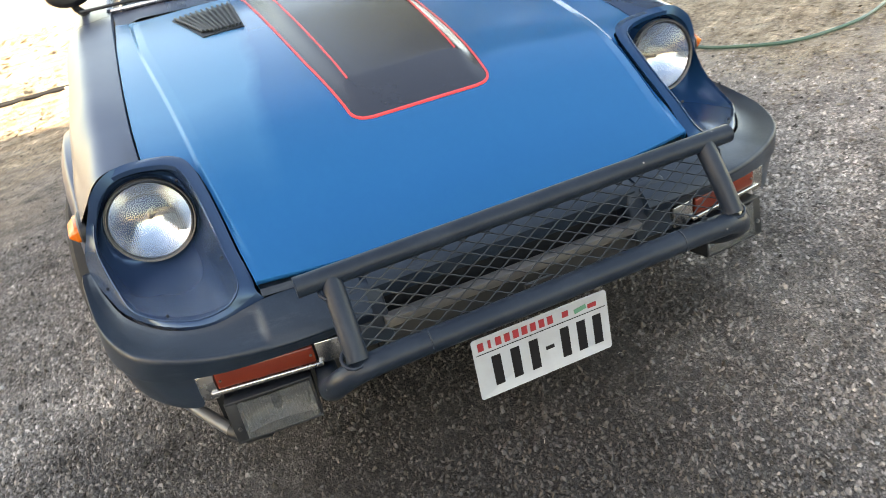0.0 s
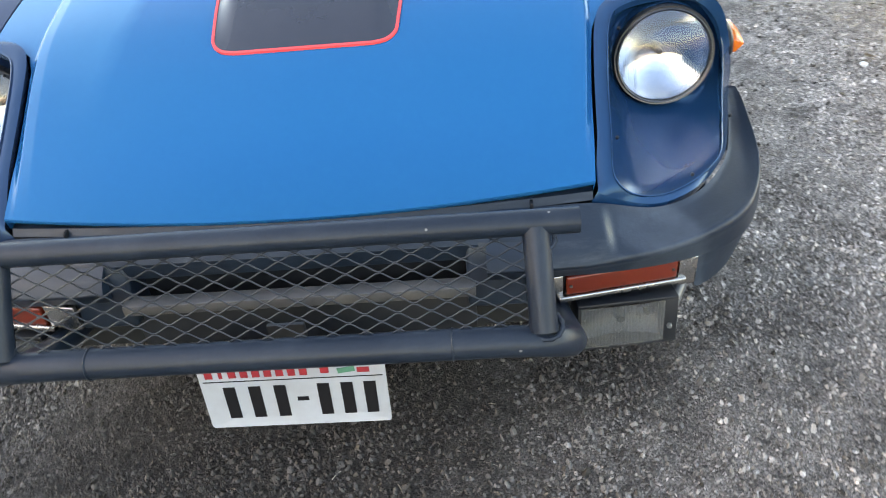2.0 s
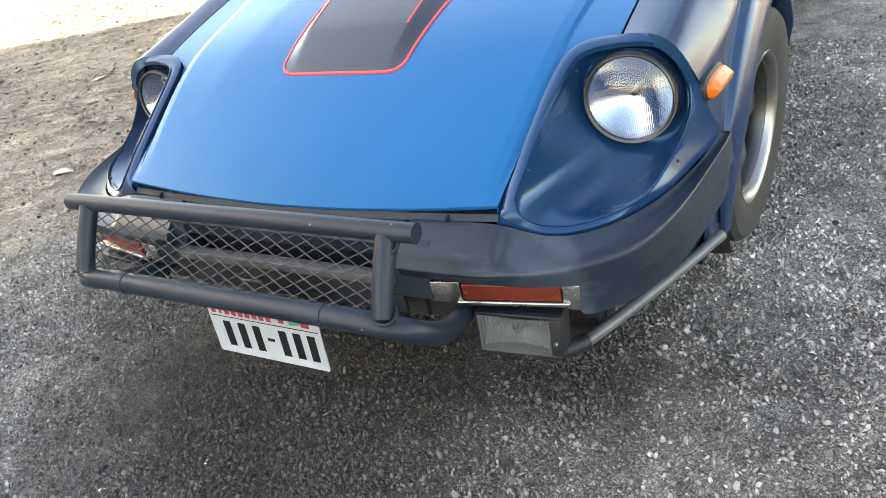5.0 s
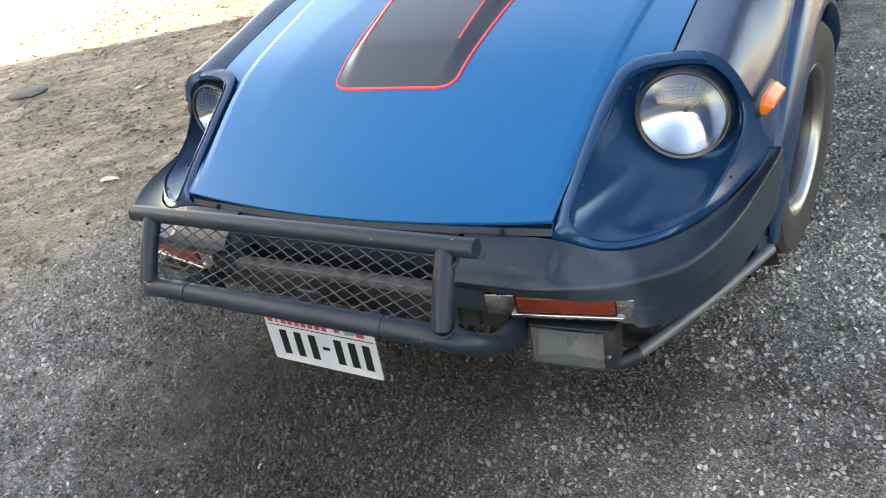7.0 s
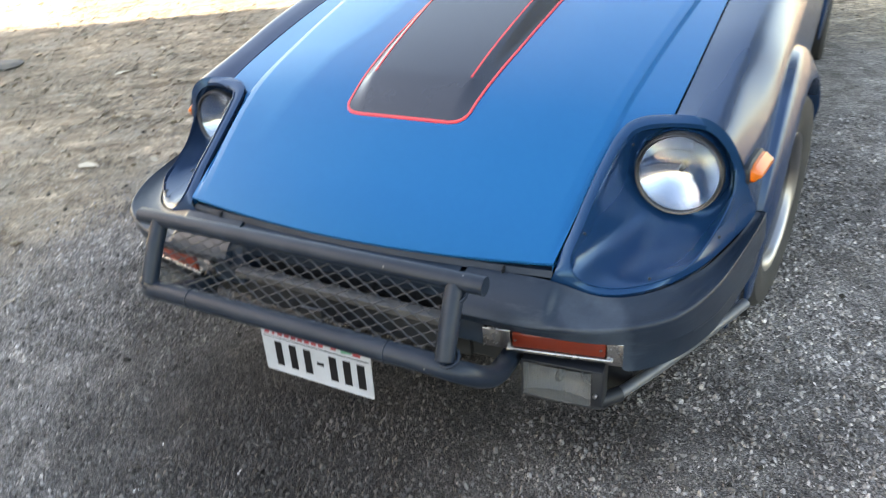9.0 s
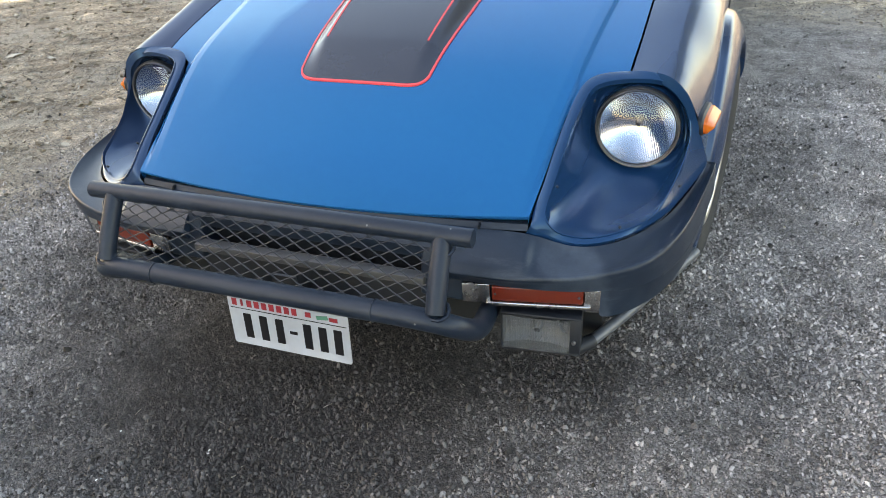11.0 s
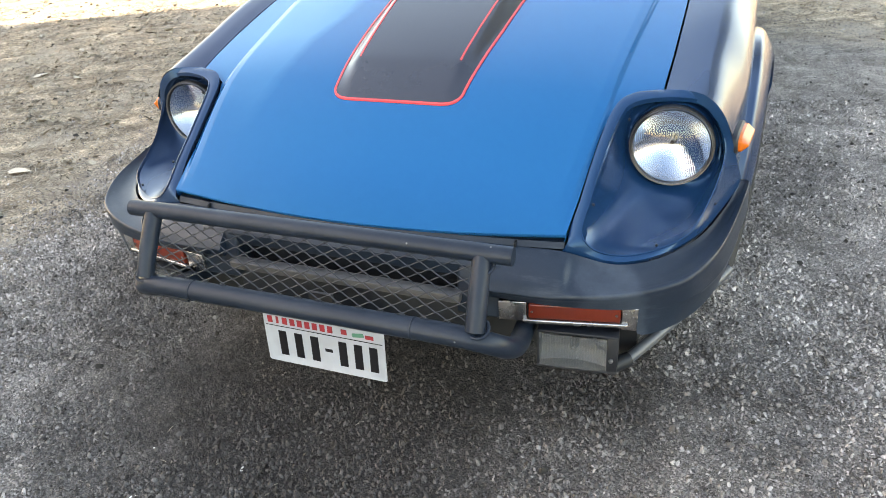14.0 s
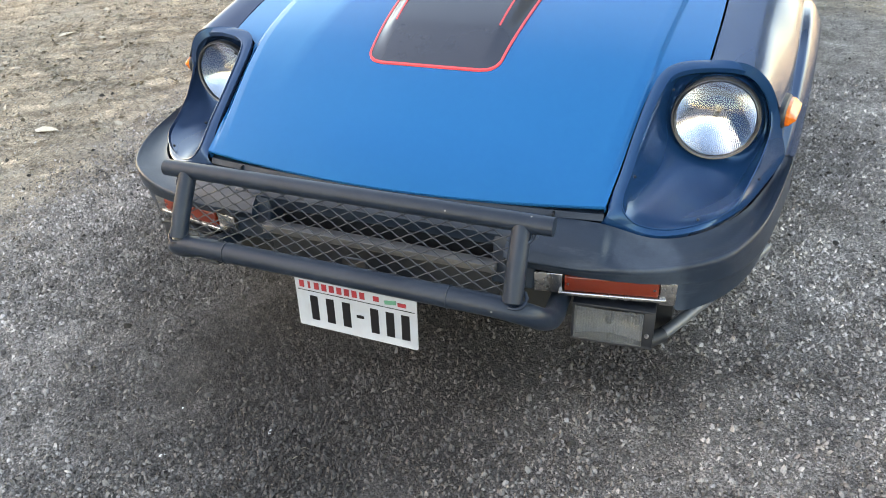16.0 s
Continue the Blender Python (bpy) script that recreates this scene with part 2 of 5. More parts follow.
class Graph:
    """Brief calls for building a node tree."""

    def __init__(self, nt):
        self.nt, self.link = nt, nt.links.new
        self.place = nt.nodes.new("ShaderNodeTexCoord").outputs["Object"]

    def noise(self, scale, detail=6, rough=0.6):
        n = self.nt.nodes.new("ShaderNodeTexNoise")
        n.inputs["Scale"].default_value, n.inputs["Detail"].default_value, n.inputs["Roughness"].default_value = scale, detail, rough
        self.link(self.place, n.inputs["Vector"])
        return n.outputs["Fac"]

    def cells(self, scale):
        n = self.nt.nodes.new("ShaderNodeTexVoronoi")
        n.inputs["Scale"].default_value = scale
        self.link(self.place, n.inputs["Vector"])
        return n

    def ramp(self, value, stops):
        r = self.nt.nodes.new("ShaderNodeValToRGB")
        e = r.color_ramp.elements
        e[0].position, e[0].color = stops[0][0], tuple(stops[0][1]) + (1,)
        e[1].position, e[1].color = stops[-1][0], tuple(stops[-1][1]) + (1,)
        for pos, c in stops[1:-1]:
            e.new(pos).color = tuple(c) + (1,)
        self.link(value, r.inputs[0])
        return r.outputs[0]

    def mix(self, fac, a, b, blend="MIX"):
        x = self.nt.nodes.new("ShaderNodeMix")
        x.data_type, x.blend_type = "RGBA", blend
        for v, s in ((fac, x.inputs[0]), (a, x.inputs[6]), (b, x.inputs[7])):
            if isinstance(v, float):
                s.default_value = v
            elif isinstance(v, tuple):
                s.default_value = v + (1,)
            else:
                self.link(v, s)
        return x.outputs[2]

    def math(self, op, a, b=None, c=None):
        n = self.nt.nodes.new("ShaderNodeMath")
        n.operation = op
        for i, v in enumerate((a, b, c)):
            if isinstance(v, (int, float)):
                n.inputs[i].default_value = v
            elif v is not None:
                self.link(v, n.inputs[i])
        return n.outputs[0]

    def span(self, value, a, b, lo=0.0, hi=1.0):
        r = self.nt.nodes.new("ShaderNodeMapRange")
        for k, v in (("From Min", a), ("From Max", b), ("To Min", lo), ("To Max", hi)):
            r.inputs[k].default_value = v
        self.link(value, r.inputs["Value"])
        return r.outputs[0]

    def bump(self, height, distance, strength, under=None, invert=False):
        n = self.nt.nodes.new("ShaderNodeBump")
        n.inputs["Distance"].default_value, n.inputs["Strength"].default_value = distance, strength
        n.invert = invert
        self.link(height, n.inputs["Height"])
        if under:
            self.link(under, n.inputs["Normal"])
        return n.outputs[0]

    def blot(self, x, y, kx, ky, rag):
        """How far a place lies from a stain's middle, with a ragged outline."""
        s = self.nt.nodes.new("ShaderNodeVectorMath")
        s.operation = "SUBTRACT"
        s.inputs[1].default_value = (x, y, 0)
        self.link(self.place, s.inputs[0])
        f = self.nt.nodes.new("ShaderNodeVectorMath")
        f.operation = "MULTIPLY"
        f.inputs[1].default_value = (kx, ky, 0)
        self.link(s.outputs[0], f.inputs[0])
        n = self.nt.nodes.new("ShaderNodeVectorMath")
        n.operation = "LENGTH"
        self.link(f.outputs[0], n.inputs[0])
        return self.math("MULTIPLY_ADD", rag, 1.3, n.outputs["Value"])

    def worn(self, colour):
        """Broad paler and darker patches in the asphalt, and a paler area on either side."""
        tar = self.ramp(self.noise(2.2, 8, 0.65), [(0.35, (0.86, 0.82, 0.815)), (0.5, (1.20, 1.15, 1.14)), (0.64, (1.55, 1.49, 1.48))])
        colour = self.mix(1.0, colour, tar, "MULTIPLY")
        wear = self.ramp(self.noise(11, 6, 0.65), [(0.32, (0.62, 0.61, 0.60)), (0.5, (1.0, 1.0, 1.0)), (0.68, (1.28, 1.27, 1.26))])
        colour = self.mix(1.0, colour, wear, "MULTIPLY")
        rag = self.noise(3.2, 8, 0.68)
        paleness = self.span(self.blot(2.05, 1.35, 0.68, 0.48, rag), 1.1, 2.0, 0.78, 0.0)
        paleness_left = self.span(self.blot(-1.9, 0.5, 0.75, 0.6, rag), 1.1, 1.9, 0.45, 0.0)
        pale = self.mix(self.math("MAXIMUM", paleness, paleness_left), (1.0, 1.0, 1.0), (1.85, 1.80, 1.77))
        return self.mix(1.0, colour, pale, "MULTIPLY")

    def oil_and_shade(self):
        """Oily stains, damp soil and painted-in shade round the car's front, drips further out."""
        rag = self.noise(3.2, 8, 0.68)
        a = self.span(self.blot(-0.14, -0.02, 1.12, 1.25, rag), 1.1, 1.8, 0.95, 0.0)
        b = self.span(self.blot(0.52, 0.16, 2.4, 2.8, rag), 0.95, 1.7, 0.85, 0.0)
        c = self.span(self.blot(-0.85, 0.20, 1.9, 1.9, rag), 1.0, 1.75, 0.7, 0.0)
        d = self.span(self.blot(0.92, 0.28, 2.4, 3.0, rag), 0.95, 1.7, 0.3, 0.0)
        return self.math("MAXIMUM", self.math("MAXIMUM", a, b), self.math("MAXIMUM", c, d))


def pale_hood_shoulder():
    """The hood's shoulder on the -x side is paler and rougher, with a fairly sharp limit that fades out forwards."""
    nt = BLUE.node_tree
    p = nt.nodes["Principled BSDF"]
    g = Graph(nt)
    sep = nt.nodes.new("ShaderNodeSeparateXYZ")
    g.link(g.place, sep.inputs[0])
    wobble = g.math("MULTIPLY_ADD", g.noise(2.5, 4), 0.10, sep.outputs[0])
    limit = g.math("MULTIPLY_ADD", sep.outputs[1], -0.11, wobble)
    across = g.span(limit, -0.375, -0.335, 1.0, 0.0)
    along = g.span(g.math("MULTIPLY_ADD", g.noise(3.0, 4), 0.25, sep.outputs[1]), 0.28, 0.72)
    pale_share = g.math("MULTIPLY", across, along)
    base = p.inputs["Base Color"].links[0].from_socket
    g.link(g.mix(g.math("MULTIPLY", pale_share, 0.75), base, (0.035, 0.165, 0.30)), p.inputs["Base Color"])
    rough = p.inputs["Roughness"].links[0].from_socket
    g.link(g.math("MULTIPLY_ADD", pale_share, 0.12, rough), p.inputs["Roughness"])


pale_hood_shoulder()


def grey_one_side(m, colour, share):
    """Paint on the car's -x side is greyer and rougher, unevenly."""
    p = m.node_tree.nodes["Principled BSDF"]
    g = Graph(m.node_tree)
    sep = m.node_tree.nodes.new("ShaderNodeSeparateXYZ")
    g.link(g.place, sep.inputs[0])
    side = g.math("MULTIPLY", g.span(sep.outputs[0], -0.50, -0.44, 1.0, 0.0), g.span(g.noise(6, 7, 0.65), 0.3, 0.6, 0.75 * share, share))
    base = p.inputs["Base Color"].links[0].from_socket
    g.link(g.mix(side, base, colour), p.inputs["Base Color"])
    rough = p.inputs["Roughness"].links[0].from_socket
    g.link(g.math("MULTIPLY_ADD", side, 0.12, rough), p.inputs["Roughness"])


grey_one_side(NAVY, (0.052, 0.057, 0.080), 0.7)
grey_one_side(BUCKET, (0.045, 0.050, 0.066), 0.3)


def pale_bumper_corner():
    """A paler grey patch on the bumper's corner, with a curved limit."""
    nt = RUBBER.node_tree
    p = nt.nodes["Principled BSDF"]
    g = Graph(nt)
    patch = g.span(g.blot(0.600, -0.050, 10.5, 11.0, g.noise(7, 5, 0.6)), 1.40, 1.60, 0.42, 0.0)
    streak = g.span(g.noise(12, 6, 0.7), 0.35, 0.62, 0.35, 1.0)
    base = p.inputs["Base Color"].links[0].from_socket
    g.link(g.mix(g.math("MULTIPLY", patch, streak), base, (0.062, 0.080, 0.104)), p.inputs["Base Color"])


pale_bumper_corner()


def ground_material():
    m, nt, p = nodes_of("gravelly_asphalt_and_dirt")
    g = Graph(nt)
    grit = g.cells(190)
    small = g.cells(320)
    patch, mid = g.noise(0.9, 6, 0.6), g.noise(11, 6, 0.65)
    stone = g.ramp(grit.outputs["Color"], [(0.0, (0.045, 0.042, 0.040)), (0.5, (0.145, 0.136, 0.128)), (0.8, (0.27, 0.255, 0.24)), (1.0, (0.52, 0.495, 0.468))])
    sand = g.ramp(small.outputs["Color"], [(0.0, (0.030, 0.028, 0.026)), (0.5, (0.14, 0.132, 0.123)), (1.0, (0.40, 0.38, 0.358))])
    gaps = g.span(grit.outputs["Distance"], 0.25, 0.75)
    asphalt = g.mix(gaps, stone, sand)
    asphalt = g.worn(asphalt)
    # the dark colour for both the stains and the painted shade
    dark_ground = g.ramp(g.noise(60, 8, 0.75), [(0.3, (0.012, 0.011, 0.0105)), (0.52, (0.036, 0.0315, 0.029)), (0.72, (0.12, 0.109, 0.101))])
    asphalt = g.mix(g.math("MULTIPLY", g.oil_and_shade(), 0.95), asphalt, dark_ground)
    clods, crumbs = g.noise(24, 10, 0.75), g.noise(95, 8, 0.75)
    dirt = g.ramp(crumbs, [(0.30, (0.072, 0.053, 0.040)), (0.48, (0.25, 0.203, 0.156)), (0.62, (0.44, 0.375, 0.297)), (0.75, (0.60, 0.53, 0.435))])
    dirt = g.mix(1.0, dirt, g.ramp(clods, [(0.3, (0.45, 0.43, 0.41)), (0.5, (1.0, 0.99, 0.97)), (0.7, (1.4, 1.38, 1.34))]), "MULTIPLY")
    mottle = g.ramp(g.noise(6.5, 8, 0.7), [(0.36, (0.70, 0.67, 0.64)), (0.5, (1.16, 1.14, 1.11)), (0.64, (1.55, 1.53, 1.50))])
    dirt = g.mix(1.0, dirt, mottle, "MULTIPLY")
    # raked and driven over: long shallow furrows
    rake = nt.nodes.new("ShaderNodeMapping")
    rake.vector_type = "TEXTURE"
    rake.inputs["Rotation"].default_value = (0, 0, radians(33))
    rake.inputs["Scale"].default_value = (1.25, 0.18, 1)
    g.link(g.place, rake.inputs["Vector"])
    furrow = nt.nodes.new("ShaderNodeTexNoise")
    furrow.inputs["Scale"].default_value, furrow.inputs["Detail"].default_value, furrow.inputs["Roughness"].default_value = 1.6, 7, 0.65
    g.link(rake.outputs[0], furrow.inputs["Vector"])
    dirt = g.mix(1.0, dirt, g.ramp(furrow.outputs["Fac"], [(0.36, (0.70, 0.66, 0.62)), (0.5, (1.2, 1.19, 1.18)), (0.64, (1.6, 1.58, 1.55))]), "MULTIPLY")
    # bare patches of pale dust between the thatch
    bare = g.span(g.noise(1.7, 7, 0.62), 0.53, 0.63)
    dirt = g.mix(g.math("MULTIPLY", bare, 0.72), dirt, g.ramp(crumbs, [(0.3, (0.30, 0.252, 0.200)), (0.7, (0.52, 0.455, 0.375))]))
    # the dirt begins along a ragged line beside the drive and behind the car
    sep = nt.nodes.new("ShaderNodeSeparateXYZ")
    g.link(g.place, sep.inputs[0])
    left = g.math("MULTIPLY_ADD", sep.outputs[0], -1.0, -1.75)
    back = g.math("ADD", sep.outputs[1], -3.6)
    right = g.math("MINIMUM", g.math("ADD", sep.outputs[0], -2.1), g.math("ADD", sep.outputs[1], -1.3))
    edge = g.math("MULTIPLY_ADD", patch, 1.6, g.math("MAXIMUM", g.math("MAXIMUM", left, right), back))
    edge = g.math("MULTIPLY_ADD", mid, 0.9, edge)
    g.link(g.mix(g.span(edge, 0.95, 1.7), asphalt, dirt), p.inputs["Base Color"])
    p.inputs["Roughness"].default_value = 0.9
    p.inputs["Specular IOR Level"].default_value = 0.25
    n = g.bump(small.outputs["Distance"], 0.002, 0.8, invert=True)
    n = g.bump(grit.outputs["Distance"], 0.0065, 0.95, n, True)
    n = g.bump(g.noise(46, 8, 0.75), 0.007, 0.8, n)
    n = g.bump(clods, 0.012, 0.8, n)
    n = g.bump(furrow.outputs["Fac"], 0.03, 0.6, n)
    g.link(g.bump(crumbs, 0.004, 0.8, n), p.inputs["Normal"])
    return m


def scatter_material(name, colours, rough=0.85, oil_shaded=0.0):
    m, nt, p = nodes_of(name)
    g = Graph(nt)
    island = nt.nodes.new("ShaderNodeNewGeometry").outputs["Random Per Island"]
    colour = g.ramp(island, [(i / (len(colours) - 1), c) for i, c in enumerate(colours)])
    fine = g.ramp(g.noise(300, 4), [(0.3, (0.75, 0.75, 0.75)), (0.7, (1.25, 1.25, 1.25))])
    colour = g.mix(1.0, colour, fine, "MULTIPLY")
    if oil_shaded:
        colour = g.worn(colour)
        # stones take the same stain and painted shade as the asphalt
        colour = g.mix(g.math("MULTIPLY", g.oil_and_shade(), oil_shaded), colour, (0.033, 0.0285, 0.0265))
    g.link(colour, p.inputs["Base Color"])
    p.inputs["Roughness"].default_value = rough
    p.inputs["Specular IOR Level"].default_value = 0.3
    return m


CRUMB = scatter_material("dark_soil", [(0.022, 0.019, 0.017), (0.045, 0.039, 0.034), (0.075, 0.066, 0.058)])
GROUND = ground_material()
PEBBLE = scatter_material("loose_stone", [(0.042, 0.0395, 0.037), (0.084, 0.079, 0.074), (0.115, 0.109, 0.102), (0.142, 0.134, 0.126), (0.162, 0.154, 0.145), (0.185, 0.176, 0.166), (0.215, 0.205, 0.194), (0.31, 0.298, 0.283)], oil_shaded=0.9)
CHIPPINGS = scatter_material("pale_stone", [(0.04, 0.038, 0.036), (0.09, 0.0855, 0.08), (0.145, 0.1375, 0.13), (0.19, 0.181, 0.172), (0.24, 0.23, 0.219), (0.36, 0.347, 0.332)], oil_shaded=0.9)
STRAW = scatter_material("dry_straw", [(0.07, 0.056, 0.043), (0.17, 0.142, 0.108), (0.27, 0.228, 0.175), (0.36, 0.31, 0.245), (0.52, 0.465, 0.385)])
LEAF = scatter_material("dry_leaf", [(0.14, 0.108, 0.080), (0.23, 0.18, 0.135), (0.32, 0.27, 0.205), (0.48, 0.42, 0.34)])
PALE_LEAF = surface("pale_dry_leaf", (0.55, 0.48, 0.38), 0.7, grain=60, vary=0.25, stain=20)
CHIP = surface("white_chip", (0.75, 0.74, 0.70), 0.6, grain=60, vary=0.1)
HOSE = surface("green_hose_rubber", (0.03, 0.085, 0.062), 0.4, grain=60, vary=0.2, dirt=0.4, dirt_colour=(0.2, 0.18, 0.15))
BARK = surface("grey_brown_bark", (0.10, 0.085, 0.07), 0.9, grain=14, vary=0.4, stain=2.5, bump=0.02)
FOLIAGE = scatter_material("dark_foliage", [(0.03, 0.045, 0.018), (0.05, 0.07, 0.026), (0.075, 0.085, 0.035), (0.10, 0.085, 0.04)])
SIDING = surface("grey_siding", (0.30, 0.28, 0.26), 0.7, grain=20, vary=0.08, stain=1.2)


# ---- mesh helpers ----
def mesh_object(name, bm, material, parent=None, label="", smooth=True):
    me = bpy.data.meshes.new(name)
    bmesh.ops.recalc_face_normals(bm, faces=bm.faces)
    bm.to_mesh(me)
    bm.free()
    for mat in material if isinstance(material, (list, tuple)) else (material,):
        me.materials.append(mat)
    if smooth:
        me.polygons.foreach_set("use_smooth", [True] * len(me.polygons))
        me.set_sharp_from_angle(angle=radians(38))
    ob = new(name, me)
    ob.parent = parent
    return tagged(ob, label=label)


part = mesh_object


def spline(points, n, closed=False):
    """n points evenly spread along a smooth curve through the given ones."""
    p = np.array(points, float)
    m = len(p)
    seg = m if closed else m - 1
    dense = []
    for i in range(seg):
        if closed:
            a, b, c, e = p[(i - 1) % m], p[i], p[(i + 1) % m], p[(i + 2) % m]
        else:
            a, b, c, e = p[max(i - 1, 0)], p[i], p[i + 1], p[min(i + 2, m - 1)]
        for s in np.linspace(0, 1, 24, endpoint=False):
            # centripetal-like tension keeps short spans from overshooting
            d1, d2 = (c - a) * 0.5, (e - b) * 0.5
            L = np.linalg.norm(c - b)
            for d in (d1, d2):
                k = np.linalg.norm(d)
                if k > 1.2 * L:
                    d *= 1.2 * L / k
            dense.append((2 * s**3 - 3 * s**2 + 1) * b + (s**3 - 2 * s**2 + s) * d1 + (-2 * s**3 + 3 * s**2) * c + (s**3 - s**2) * d2)
    dense.append(p[0] if closed else p[-1])
    dense = np.array(dense)
    run = np.concatenate([[0], np.cumsum(np.linalg.norm(np.diff(dense, axis=0), axis=1))])
    want = np.linspace(0, run[-1], n + 1)[:-1] if closed else np.linspace(0, run[-1], n)
    return np.stack([np.interp(want, run, dense[:, k]) for k in range(dense.shape[1])], 1)


def rows_mesh(rows, closed=False, caps=False, flip=False):
    """Skin over rows of points, all of one length; closed joins each row's ends."""
    bm = bmesh.new()
    vs = [[bm.verts.new(p) for p in r] for r in rows]
    for a, b in zip(vs, vs[1:]):
        n = len(a)
        for i in range(n if closed else n - 1):
            j = (i + 1) % n
            q = [a[i], a[j], b[j], b[i]]
            if len({tuple(round(c, 6) for c in v.co) for v in q}) >= 3:
                try:
                    bm.faces.new(q)
                except ValueError:
                    pass
    if caps:
        bm.faces.new(vs[0])
        bm.faces.new(vs[-1])
    bmesh.ops.remove_doubles(bm, verts=bm.verts, dist=1e-6)
    return bm


def thick(bm, amount):
    """Give an open skin a thickness, inwards."""
    bmesh.ops.recalc_face_normals(bm, faces=bm.faces)
    bmesh.ops.solidify(bm, geom=list(bm.faces), thickness=amount)
    return bm


def tube(points, radius, sides=16, closed=False, caps=True):
    """A round tube along a line of points; radius may be a list."""
    p = np.array(points, float)
    n = len(p)
    tang = np.gradient(p, axis=0)
    up = np.array((0.0, 0.0, 1.0)) if abs(tang[0][2]) < 0.9 * np.linalg.norm(tang[0]) else np.array((1.0, 0, 0))
    rows = []
    for i in range(n):
        t = tang[i] / np.linalg.norm(tang[i])
        side = np.cross(t, up)
        side /= np.linalg.norm(side)
        up = np.cross(side, t)
        r = radius[i] if isinstance(radius, (list, tuple)) else radius
        rows.append([p[i] + r * (math.cos(a) * side + math.sin(a) * up) for a in np.linspace(0, 2 * math.pi, sides, endpoint=False)])
    return rows_mesh(rows, closed=True, caps=caps)


def box(lo, hi, bevel=0.0, segments=2, m=None):
    bm = bmesh.new()
    bmesh.ops.create_cube(bm, size=1)
    for v in bm.verts:
        v.co = Vector([lo[k] + (v.co[k] + 0.5) * (hi[k] - lo[k]) for k in range(3)])
    if bevel:
        bmesh.ops.bevel(bm, geom=list(bm.edges), offset=bevel, segments=segments, affect="EDGES", profile=0.5)
    if m is not None:
        bmesh.ops.transform(bm, matrix=m, verts=bm.verts)
    return bm


def joined(*parts):
    out = bmesh.new()
    for b in parts:
        me = bpy.data.meshes.new("t")
        b.to_mesh(me)
        b.free()
        out.from_mesh(me)
        bpy.data.meshes.remove(me)
    return out


def mirrored(bm):
    bmesh.ops.scale(bm, vec=(-1, 1, 1), verts=bm.verts)
    return bm


def turned(profile, centre, axis, sides=40):
    """A turned part: profile of (radius, height along the axis)."""
    axis = Vector(axis).normalized()
    q = axis.to_track_quat("Z", "Y").to_matrix()
    rows = []
    for r, h in profile:
        rows.append([Vector(centre) + q @ Vector((r * math.cos(a), r * math.sin(a), h)) for a in np.linspace(0, 2 * math.pi, sides, endpoint=False)])
    return rows_mesh(rows, closed=True)


# ---- ground ----
def graded(near, step, far, k):
    a = np.arange(near[0], near[1] + 1e-6, step)
    out, s = [a[-1]], step
    while out[-1] < far:
        s *= k
        out.append(out[-1] + s)
    low, s = [a[0]], step
    while low[-1] > -far:
        s *= k
        low.append(low[-1] - s)
    return np.concatenate([low[:0:-1], a, out[1:]])


def ground_height(x, y):
    v = Vector((x, y, 0))
    return 0.010 * noise.noise(v * 0.9) + 0.006 * noise.noise(v * 4.0) + ((0.004 + (0.010 if x < -1.7 or y > 3.7 else 0)) * noise.noise(v * 11) if abs(x) < 6 and -3 < y < 7 else 0)


def build_ground():
    xs, ys = graded((-4.0, 3.6), 0.035, 900, 1.16), graded((-1.2, 4.5), 0.035, 900, 1.16)
    verts = [(x, y, ground_height(x, y) - 0.004) for y in ys for x in xs]
    w = len(xs)
    faces = [(j * w + i, j * w + i + 1, (j + 1) * w + i + 1, (j + 1) * w + i) for j in range(len(ys) - 1) for i in range(w - 1)]
    me = bpy.data.meshes.new("ground")
    me.from_pydata(verts, [], faces)
    me.polygons.foreach_set("use_smooth", [True] * len(me.polygons))
    me.materials.append(GROUND)
    return tagged(new("ground", me), "worn grey gravelly asphalt running into brown dirt with dry straw", "ground", kind="structure")


build_ground()


# ---- car: the shared body lines ----
HOOD_LINE = [(-0.036, 0.552), (0.0, 0.575), (0.1, 0.632), (0.2, 0.685), (0.287, 0.727), (0.4, 0.770), (0.55, 0.806), (0.8, 0.850), (1.05, 0.885), (1.3, 0.912), (1.72, 0.943)]
HL = spline([(0, a, b) for a, b in HOOD_LINE], 240)


def hood_z(y):
    return float(np.interp(y, HL[:, 1], HL[:, 2]))


# the edge of the bonnet: along the lamp housing, round its top, then along the wing
HOOD_EDGE = [(0.503, 0.0), (0.512, 0.08), (0.519, 0.16), (0.528, 0.24), (0.538, 0.30), (0.553, 0.340), (0.580, 0.364), (0.614, 0.374), (0.644, 0.377), (0.6465, 0.405), (0.652, 0.55), (0.656, 0.8), (0.658, 1.2), (0.656, 1.70)]


def crease_x(y):
    return float(np.interp(y, (0, 0.17, 0.33, 0.6, 1.1, 1.7), (0.482, 0.506, 0.526, 0.545, 0.585, 0.60)))


def hood_surface(x, y):
    """Height of the bonnet: nearly flat across, outer strips dropping past a crease."""
    a, c = abs(x), crease_x(y)
    fade = min(1.0, max(0.0, (y - 0.0) / 0.12))
    z = hood_z(y) - 0.003 * (a / 0.5) ** 2
    side = max(0.0, min(1.0, (y - 0.22) / 0.35))
    side = side * side * (3 - 2 * side)
    z -= 0.035 * side * max(0.0, min(a, c) - 0.36)
    # a gentle shoulder that turns over into a short steep fold
    q = min(0.030, max(0.0, a - c + 0.022))
    shoulder = 0.165 * (q * q / 0.012 if q < 0.006 else q - 0.003)
    k = max(0.0, min(1.0, (a - c - 0.002) / 0.013))
    return z + 0.003 - fade * (shoulder + 0.0075 * k * k * (3 - 2 * k))


